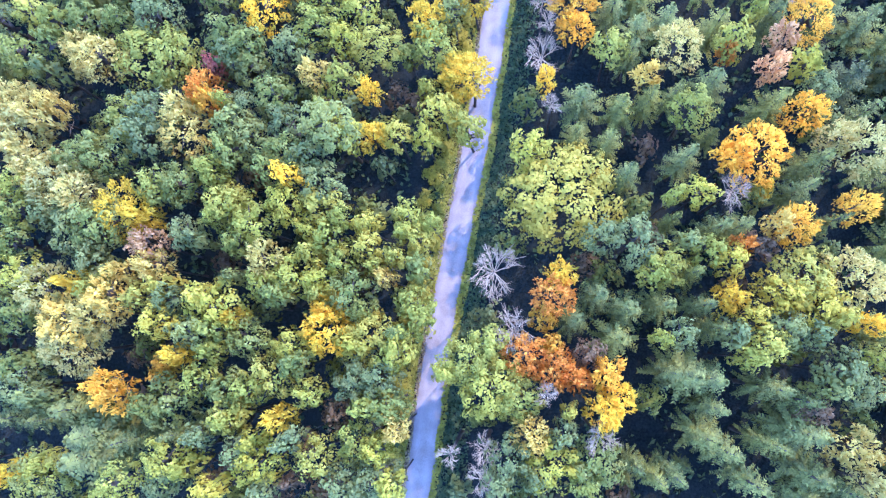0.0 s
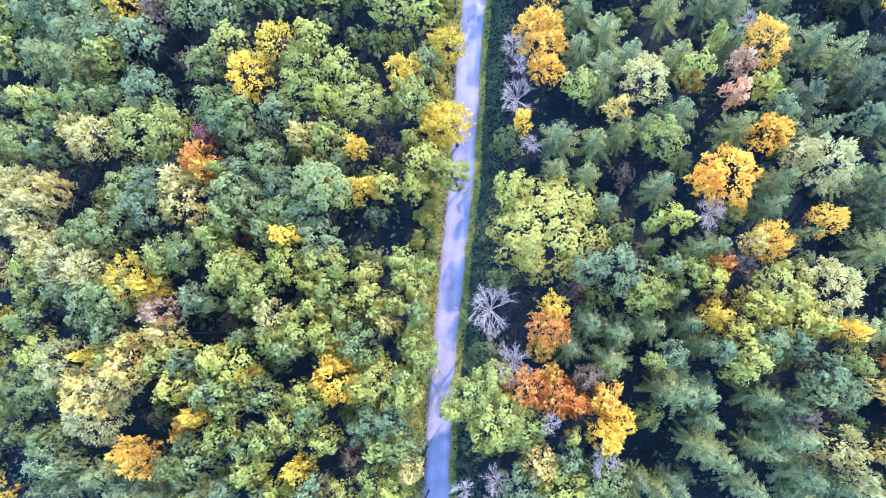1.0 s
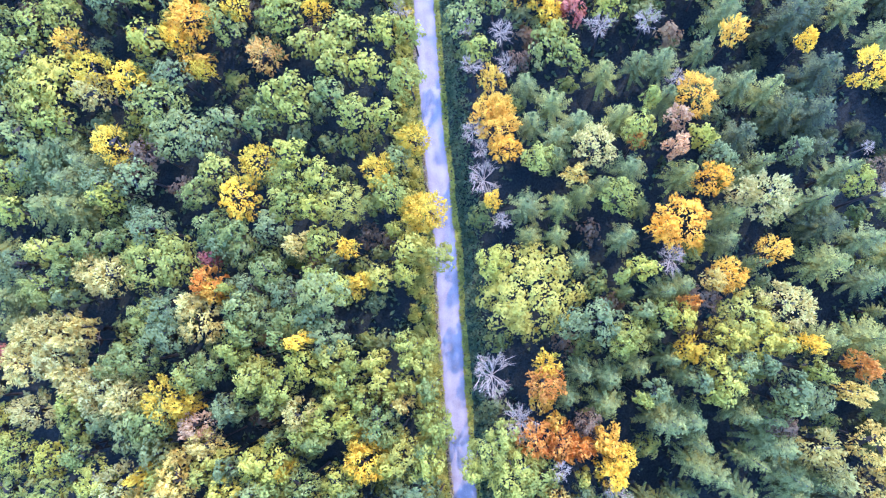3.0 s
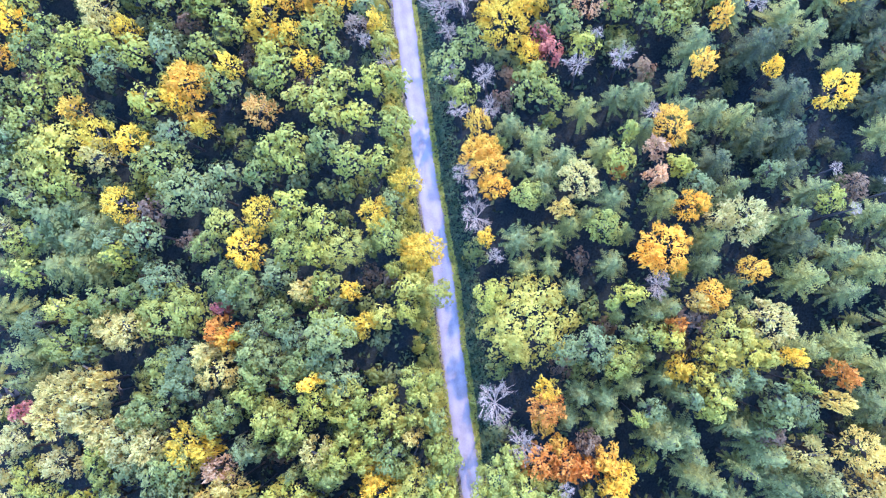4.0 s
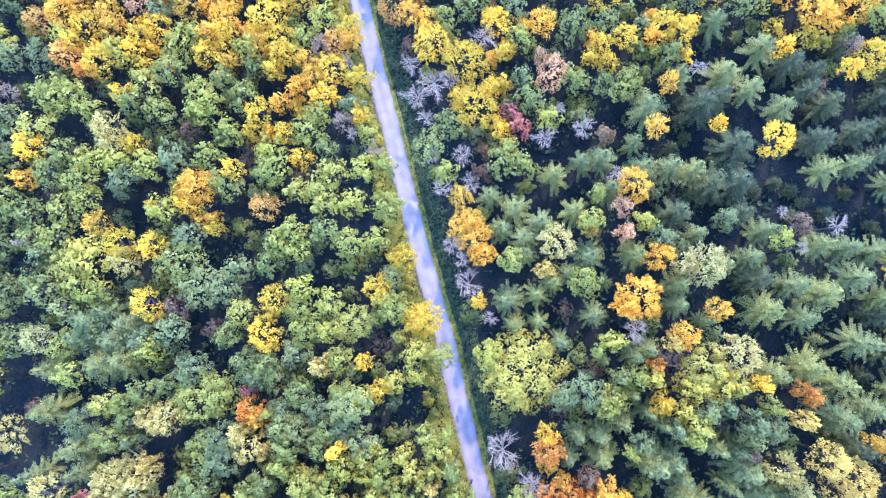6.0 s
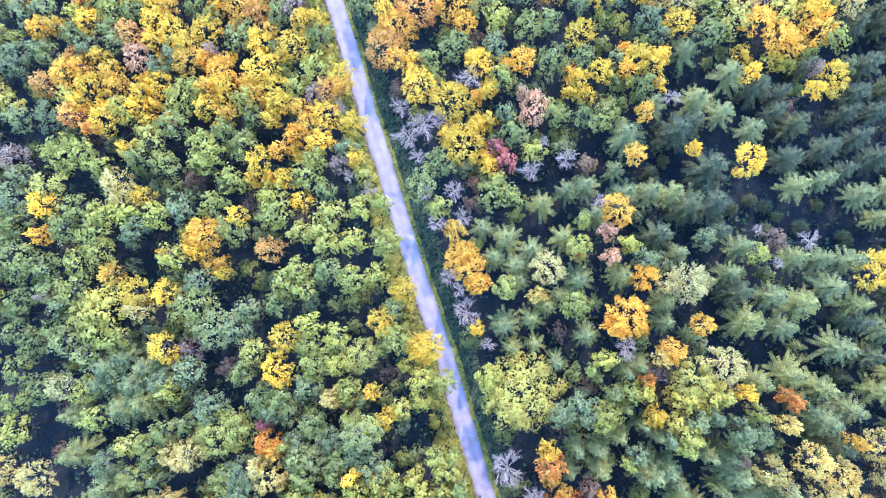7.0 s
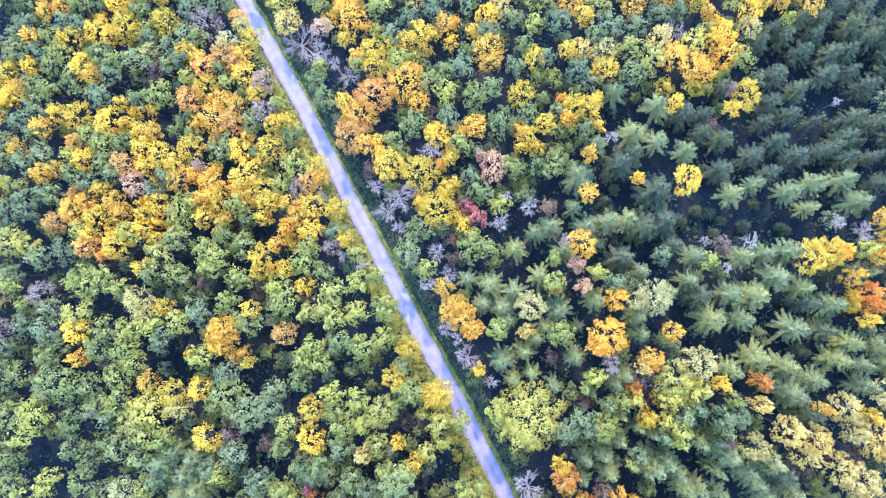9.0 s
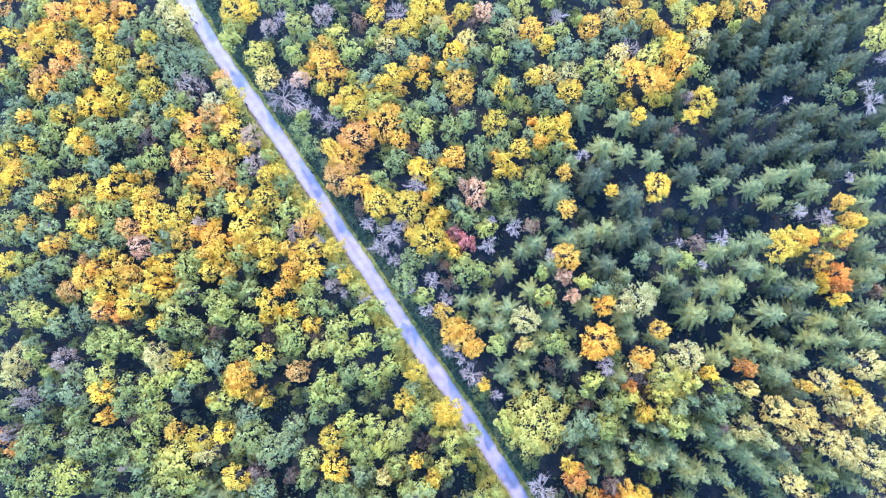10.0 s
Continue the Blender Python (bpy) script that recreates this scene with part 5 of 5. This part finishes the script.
bare("grey", 15.2, 102.2, 9.6, 4.5)
feathery("straw", 15.9, 106.4, 9.8, 2.1)
bare("grey", 17.6, 96.9, 10.5, 2.1)
feathery("salmon", 20.5, 100.8, 10.1, 1.4)
leafy("lime", 23.4, 105.6, 9.9, 1.7)
leafy("green", 23.8, 107.8, 9.1, 1.9)
feathery("amber", 26.3, 99.7, 10.2, 2.8)
leafy("green", 28.0, 106.1, 9.9, 1.7)
feathery("amber", 28.2, 102.5, 9.1, 2.6)
leafy("lime", 31.8, 97.4, 10.0, 2.0)
leafy("yellow_green", 32.6, 102.2, 9.7, 1.9)
feathery("mauve", 33.4, 107.4, 9.8, 1.7)
bare("grey", 34.7, 107.8, 9.2, 1.7)
leafy("lime", 36.6, 96.0, 9.5, 0.9)
leafy("green", 38.4, 96.2, 10.1, 1.6)
feathery("yellow", 41.2, 99.4, 9.8, 1.4)
bare("grey", 44.7, 96.7, 10.1, 2.6)
leafy("pale_green", -51.2, 110.2, 13.6, 2.3)
feathery("yellow", -49.9, 115.5, 14.1, 2.3)
leafy("lime", -47.0, 114.3, 13.4, 2.1)
leafy("pale_green", -46.4, 110.4, 13.4, 1.9)
leafy("pale_green", -45.7, 119.6, 13.2, 1.6)
leafy("pale_green", -42.7, 108.7, 13.4, 1.6)
leafy("pale_green", -42.2, 116.2, 13.9, 1.9)
feathery("amber", -42.0, 119.2, 12.8, 1.6)
feathery("amber", -40.8, 112.3, 13.6, 1.6)
leafy("pale_green", -38.5, 115.0, 13.8, 1.9)
feathery("amber", -37.9, 111.0, 13.9, 1.4)
leafy("green", -37.1, 119.4, 13.0, 1.9)
leafy("green", -35.7, 108.0, 13.9, 2.1)
feathery("amber", -35.4, 119.8, 13.3, 1.6)
leafy("lime", -34.2, 111.6, 12.7, 1.6)
feathery("yellow", -32.5, 109.0, 13.6, 1.6)
feathery("apricot", -32.3, 113.8, 11.4, 1.4)
leafy("yellow_green", -29.6, 113.2, 12.2, 2.3)
feathery("yellow", -28.7, 117.8, 11.8, 2.4)
leafy("lime", -28.0, 109.5, 12.4, 2.8)
feathery("yellow", -24.4, 112.6, 11.9, 2.6)
leafy("pale_green", -22.5, 117.4, 12.8, 1.9)
leafy("pale_green", -18.0, 119.7, 12.5, 1.7)
leafy("green", -16.7, 112.2, 12.4, 1.6)
leafy("lime", -13.2, 110.7, 11.6, 2.6)
leafy("pale_green", -12.2, 119.0, 12.3, 2.4)
leafy("brown", -10.5, 115.5, 9.6, 1.7)
feathery("straw", -9.3, 118.6, 11.4, 1.4)
leafy("pale_green", -7.9, 113.9, 11.9, 1.4)
leafy("lime", -6.2, 109.6, 11.7, 1.4)
leafy("pale_green", -5.5, 117.4, 11.0, 1.7)
leafy("pale_green", -5.4, 113.1, 11.9, 1.4)
feathery("yellow", -3.4, 114.5, 10.8, 1.7)
feathery("yellow", -2.5, 111.9, 10.7, 1.4)
feathery("apricot", -2.5, 109.3, 11.4, 1.9)
leafy("pale_green", -2.2, 116.7, 10.8, 2.1)
leafy("green", 0.3, 115.0, 11.0, 1.7)
feathery("apricot", 2.1, 109.0, 11.1, 2.4)
feathery("mauve", 2.8, 116.9, 10.1, 2.8)
feathery("cream", 4.1, 110.4, 10.7, 1.7)
leafy("pale_green", 7.3, 119.3, 9.8, 2.9)
feathery("straw", 8.3, 111.4, 9.9, 1.4)
feathery("apricot", 8.7, 113.6, 8.7, 1.4)
leafy("lime", 15.8, 117.7, 9.6, 1.9)
leafy("yellow_green", 17.9, 111.2, 9.4, 2.9)
leafy("lime", 18.3, 119.4, 9.2, 2.4)
feathery("yellow", 23.3, 119.4, 9.5, 1.7)
feathery("mauve", 23.4, 113.4, 10.0, 1.4)
bare("grey", 26.7, 113.4, 9.7, 1.9)
leafy("yellow_green", 28.4, 109.9, 9.3, 2.4)
leafy("green", -43.4, 122.3, 12.8, 2.1)
leafy("pale_green", -38.1, 123.8, 12.8, 2.1)
feathery("yellow", -36.5, 129.3, 11.9, 1.9)
feathery("amber", -35.2, 129.8, 11.5, 1.7)
leafy("pale_green", -34.0, 124.7, 11.7, 2.4)
leafy("green", -32.1, 128.7, 11.9, 2.1)
feathery("yellow", -31.3, 120.4, 12.5, 1.4)
feathery("yellow", -30.1, 131.9, 11.5, 1.4)
leafy("green", -30.0, 125.5, 12.4, 1.7)
leafy("green", -26.7, 129.3, 11.8, 2.1)
leafy("green", -24.8, 124.0, 11.7, 2.6)
leafy("lime", -23.8, 130.6, 11.7, 2.1)
feathery("yellow", -21.5, 124.9, 12.2, 1.9)
feathery("amber", -21.1, 121.6, 12.5, 1.2)
feathery("yellow", -20.5, 131.6, 11.0, 2.4)
leafy("green", -17.7, 124.5, 11.6, 2.6)
leafy("green", -16.4, 121.5, 12.1, 1.7)
feathery("yellow", -15.4, 129.0, 11.4, 2.1)
feathery("yellow", -13.6, 126.4, 11.3, 1.4)
feathery("yellow", -10.3, 126.5, 10.9, 2.8)
feathery("yellow", -9.2, 124.0, 10.7, 1.4)
feathery("yellow", -8.9, 131.2, 11.3, 1.4)
leafy("pale_green", -7.7, 121.3, 10.9, 1.7)
leafy("green", -6.5, 122.6, 10.7, 1.4)
leafy("green", -6.2, 127.5, 10.3, 1.7)
leafy("pale_green", -3.7, 128.5, 10.1, 2.6)
feathery("yellow", -3.4, 122.1, 10.6, 2.4)
feathery("amber", -0.0, 126.6, 10.6, 1.7)
leafy("green", 1.7, 130.1, 10.2, 1.7)
leafy("pale_green", 1.9, 121.2, 10.6, 2.1)
leafy("pale_green", 3.0, 127.9, 9.5, 1.7)
leafy("pale_green", 3.5, 124.8, 10.5, 2.1)
feathery("yellow", 3.8, 130.3, 10.2, 1.2)
leafy("pale_green", 6.5, 122.8, 9.8, 2.9)
leafy("pale_green", 6.8, 129.4, 9.4, 2.2)
feathery("cream", 10.6, 129.0, 9.8, 2.4)
feathery("straw", 13.1, 129.0, 9.7, 1.4)
feathery("yellow", 21.2, 121.6, 9.4, 3.1)
feathery("yellow", -34.8, 134.0, 12.3, 1.7)
leafy("pale_green", -30.3, 136.4, 11.9, 2.4)
leafy("pale_green", -28.7, 139.1, 11.2, 1.4)
leafy("pale_green", -27.2, 133.3, 12.0, 1.7)
feathery("amber", -26.3, 136.2, 12.0, 1.2)
leafy("pale_green", -25.8, 139.6, 11.2, 1.9)
leafy("green", -23.5, 134.7, 11.4, 1.9)
feathery("amber", -21.0, 139.1, 11.2, 1.4)
leafy("pale_green", -19.3, 134.7, 11.3, 1.7)
feathery("apricot", -18.7, 141.2, 10.4, 1.7)
feathery("amber", -17.8, 138.4, 10.5, 1.7)
leafy("pale_green", -17.6, 132.1, 11.0, 1.9)
leafy("green", -15.6, 136.2, 10.6, 1.7)
feathery("apricot", -14.3, 139.6, 10.6, 1.7)
leafy("green", -11.8, 135.0, 11.3, 2.6)
feathery("amber", -10.5, 140.7, 10.4, 2.4)
feathery("apricot", -10.2, 136.8, 10.3, 1.7)
leafy("pale_green", -7.7, 137.9, 10.3, 1.4)
leafy("green", -6.1, 141.6, 9.2, 2.2)
feathery("yellow", -5.1, 135.2, 10.2, 2.2)
feathery("yellow", -3.8, 132.1, 10.3, 2.2)
feathery("yellow", -2.5, 141.9, 9.9, 1.7)
feathery("yellow", -1.8, 138.1, 9.9, 1.9)
feathery("amber", -0.6, 141.3, 9.1, 2.9)
leafy("pale_green", 0.4, 135.0, 9.2, 1.9)
leafy("brown", 0.8, 132.8, 8.3, 1.2)
leafy("pale_green", 2.5, 135.5, 9.3, 1.7)
feathery("apricot", 3.7, 140.4, 8.6, 1.4)
feathery("amber", 4.7, 138.4, 9.4, 1.4)
leafy("pale_green", 5.9, 133.8, 9.4, 1.9)
feathery("straw", 10.6, 132.5, 9.7, 1.7)
leafy("lime", -24.0, 146.6, 10.8, 1.4)
leafy("green", -23.5, 144.2, 10.5, 1.9)
leafy("green", -20.2, 146.2, 10.5, 2.2)
feathery("yellow", -18.0, 145.8, 10.3, 1.7)
feathery("yellow", -17.3, 152.6, 9.2, 1.7)
feathery("apricot", -17.3, 148.1, 8.8, 1.4)
leafy("pale_green", -14.7, 154.0, 9.6, 2.2)
feathery("amber", -13.7, 149.1, 9.2, 1.2)
feathery("yellow", -13.4, 146.5, 10.1, 2.2)
leafy("green", -9.7, 153.3, 9.8, 2.7)
feathery("yellow", -9.6, 146.1, 9.6, 2.4)
leafy("lime", -7.6, 151.9, 9.0, 1.7)
feathery("apricot", -6.4, 148.6, 9.8, 1.9)
leafy("green", -5.3, 144.4, 9.3, 1.4)
feathery("amber", -4.1, 146.6, 9.5, 1.9)
feathery("amber", -1.7, 144.5, 9.7, 1.9)


# ---- smaller trees between and round them ----
EDGE = [(-82, -27), (-108, 85), (-52, 140), (-18, 173), (26, 172), (90, 100), (130, 27), (50, -56), (-48, -34)]


CLEARINGS = ([(51, 33), (63, 34), (63, 24), (70, 15), (72, 7), (51, 18)], [(41, 44), (47, 43), (49, 33), (41, 36)])


def inside(x, y, ring=EDGE):
    odd = False
    for (x0, y0), (x1, y1) in zip(ring, ring[1:] + ring[:1]):
        if (y0 > y) != (y1 > y) and x < (x1 - x0) * (y - y0) / (y1 - y0) + x0:
            odd = not odd
    return odd


def fill_forest():
    rnd = random.Random(21)
    known = np.array([s[:4] for s in standing])
    kinds = [(s[4], s[5]) for s in standing]
    placed = [tuple(r) for r in known]
    young = 0
    for _ in range(13000):
        x, y = rnd.uniform(-116, 142), rnd.uniform(-68, 188)
        if not inside(x, y):
            continue
        if any(inside(x, y, c) for c in CLEARINGS):
            if rnd.random() < 0.6:
                continue
            radius = rnd.uniform(0.9, 1.5)
            a = np.array(placed)
            if (np.hypot(a[:, 0] - x, a[:, 1] - y) - a[:, 3] * 0.6 - radius * 0.7).min() > 0:
                spruce("dark", round(x, 2), round(y, 2), rnd.uniform(4.0, 7.0), radius)
                placed.append((x, y, 6.0, radius))
            continue
        side = x - road_at(y)
        if -5.4 < side < 5.6:
            continue
        near = np.hypot(known[:, 0] - x, known[:, 1] - y)
        order = np.argsort(near)[:6]
        outside = near[order[0]] > 7.5 or ((x < -57 or x > 63 or y < -20 or y > 112) and (near - known[:, 3]).min() > 1.8)
        radius = rnd.uniform(1.7, 2.7) if outside else rnd.uniform(1.0, 1.6)
        a = np.array(placed)
        gap = np.hypot(a[:, 0] - x, a[:, 1] - y) - a[:, 3] * 1.05 - radius * (0.85 if outside else 0.35)
        if gap.min() < 0:
            continue
        fn, colour = kinds[order[rnd.randrange(6)]]
        if colour in ("red", "orange", "salmon", "mauve", "brown", "pale_gold"):
            fn, colour = leafy, "green"
        tall = float(np.mean(known[order, 2]))
        if not outside:
            golden = sum(kinds[o][1] in ("yellow", "amber", "orange") for o in order)
            if fn is spruce and golden < 3:
                if rnd.random() < (0.55 if x > 45 else 0.9) or (math.hypot((x - 66) / 26, (y - 34) / 15) < 1):
                    continue
                spruce(colour, round(x, 2), round(y, 2), tall * rnd.uniform(0.45, 0.65), radius)
            elif golden >= 3:
                tree("leafy", rnd.choice(("yellow", "lime", "yellow", "green", "amber")), round(x, 2), round(y, 2), tall * rnd.uniform(0.62, 0.85), radius)
            elif young < 230:
                young += 1
                tree("leafy", rnd.choice(("green", "pale_green", "green", "pale_green", "brown")), round(x, 2), round(y, 2), tall * rnd.uniform(0.45, 0.68), radius, "shade")
            placed.append((x, y, tall, radius))
            continue
        if fn is bare and rnd.random() < 0.7:
            fn, colour = leafy, "green"
        fn(colour, round(x, 2), round(y, 2), tall * rnd.uniform(0.88, 1.08), radius)
        placed.append((x, y, tall, radius))


fill_forest()


def roadside_bushes():
    rnd = random.Random(31)
    y = -24.0
    while y < 100:
        y += rnd.uniform(0.5, 1.5)
        off = ROAD_WIDTH / 2 + rnd.uniform(0.9, 3.6)
        tree("leafy", rnd.choice(("lime", "yellow_green", "yellow_green", "lime")), road_at(y) - off, y, rnd.uniform(1.1, 2.3), rnd.uniform(0.55, 1.0), "bush")


roadside_bushes()


def dead_trunk(base, tip, seed):
    """A barkless trunk that leans among the crowns, with a few broken branch stubs."""
    rnd = random.Random(seed)
    a, b = Vector((base[0], base[1], ground_height(base[0], base[1]) - 0.1)), Vector(tip)
    root = tagged(new("dead_trunk"), "pale barkless dead trunk leaning among the living trees", "dead tree", "leaning dead trunks")
    root.matrix_basis = Matrix.Translation(a)
    verts, faces = [], []
    points = [(b - a) * (k / 6) + Vector((rnd.gauss(0, 0.12), rnd.gauss(0, 0.12), 0)) * (0 < k < 6) for k in range(7)]
    stem(verts, faces, points, [0.19 * 0.84 ** k for k in range(7)], 8)
    part_of(root, "trunk", mesh_from("trunk", verts, faces, PALE_BARK, True))
    for k in range(7):
        s = rnd.uniform(0.5, 0.97)
        p = (b - a) * s
        v = Vector((rnd.gauss(0, 1), rnd.gauss(0, 1), rnd.uniform(0.1, 0.9))).normalized()
        sv, sf = [], []
        tube(sv, sf, p, p + v * rnd.uniform(0.5, 1.4), 0.055, 0.02, 5)
        part_of(root, "branch", mesh_from("branch", sv, sf, PALE_BARK, True))


for seed, (base, tip) in enumerate((((-18.6, 5.2), (-13.2, 8.6, 10.5)), ((-50.5, 15.6), (-41.6, 12.4, 11.0)), ((-64.0, 31.4), (-53.4, 25.3, 11.0)))):
    dead_trunk(base, tip, seed)


# ---- undergrowth and verges ----
def scatter(name, label, spots, size, material, seed, upright=0.6, wild=0.4):
    rng = np.random.default_rng(seed)
    c = np.array(spots)
    k = len(c)
    up = np.stack([rng.normal(0, 0.5, k), rng.normal(0, 0.5, k), np.ones(k) * upright], 1)
    ln = rng.uniform(size * 0.6, size * 1.4, k)
    me = leaf_mesh(name, c, unit_rows(up + rng.normal(0, wild, (k, 3))), ln, ln * rng.uniform(0.4, 0.8, k), material, rng=rng)
    return tagged(new(name, me), label, "vegetation", kind="stuff")


def build_undergrowth():
    rnd = random.Random(5)
    spots = []
    while len(spots) < 30000:
        x, y = rnd.uniform(-112, 142), rnd.uniform(-68, 188)
        d = x - road_at(y)
        if -2.6 < d < 2.6 or not inside(x, y):
            continue
        thick = noise.noise(Vector((x * 0.11, y * 0.11, 2.0)))
        if rnd.random() > 0.55 + thick:
            continue
        for _ in range(3):
            px, py = x + rnd.gauss(0, 0.35), y + rnd.gauss(0, 0.35)
            spots.append((px, py, ground_height(px, py) + rnd.uniform(0.05, 0.3 + 1.0 * max(0.0, thick + 0.25))))
    scatter("undergrowth", "low green and brown undergrowth on the forest floor", spots, 0.75, UNDERGROWTH, 8)


def build_verges():
    rnd = random.Random(6)
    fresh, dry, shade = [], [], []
    for _ in range(58000):
        y = rnd.uniform(-34, 142)
        left = rnd.random() < 0.5
        d = abs(rnd.gauss(0, 1.0)) * (1.5 if left else 2.1)
        if d > (3.4 if left else 4.2):
            continue
        edge = ROAD_WIDTH / 2 - 0.25 + 0.3 * noise.noise(Vector((y * 0.35, 9.0 if left else 3.0, 0)))
        x = road_at(y) + (-1 if left else 1) * (edge + d)
        z = ground_height(x, y) + rnd.uniform(0.06, 0.22)
        patch = noise.noise(Vector((x * 0.25, y * 0.12, 7.0)))
        if left and d < 0.55 and patch + rnd.gauss(0, 0.15) > -0.3:
            dry.append((x, y, z))
        # outer right verge: tree shade is put in by the darker leaf colour
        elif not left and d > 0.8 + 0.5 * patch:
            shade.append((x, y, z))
        else:
            fresh.append((x, y, z))
    scatter("verge_grass", "fresh green grass along the road's edges", fresh, 0.36, GRASS, 9, 1.5, 0.2)
    scatter("brambles", "right verge grass, coloured dark for the shade of the trees", shade, 0.40, UNDERGROWTH, 12, 1.2, 0.3)
    scatter("fallen_leaves", "dry grass and fallen tan leaves along the road's edge", dry, 0.26, DRY_GRASS, 10)


build_undergrowth()
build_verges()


# ---- the forest beyond ----
def build_far_forest():
    """The woods farther out, as one mass of crowns with gaps."""
    rng = np.random.default_rng(77)
    c, nn, ln = [], [], []
    rnd = random.Random(78)
    count = 0
    while count < 650:
        x, y = rnd.uniform(-150, 190), rnd.uniform(-120, 250)
        if inside(x, y) or abs(x - road_at(y)) < 5 or not inside(10 + (x - 10) / 1.42, 60 + (y - 60) / 1.42):
            continue
        h, r = rnd.uniform(11, 19), rnd.uniform(2.2, 3.8)
        p = dome_points(rng, 64, 2.0, -0.85)
        c.append(p * r * rng.uniform(0.75, 1.05, (64, 1)) + np.array([x, y, h - 2.0 * r]))
        nn.append(unit_rows(p + rng.normal(0, 0.3, (64, 3))))
        ln.append(rng.uniform(0.65, 1.4, 64))
        count += 1
    c, nn, ln = np.concatenate(c), np.concatenate(nn), np.concatenate(ln)
    tagged(new("far_forest", leaf_mesh("far_forest", c, nn, ln, ln * 0.7, LEAF["green"], rng=rng)), "mixed green forest canopy continuing into the distance", "forest", kind="stuff")


build_far_forest()
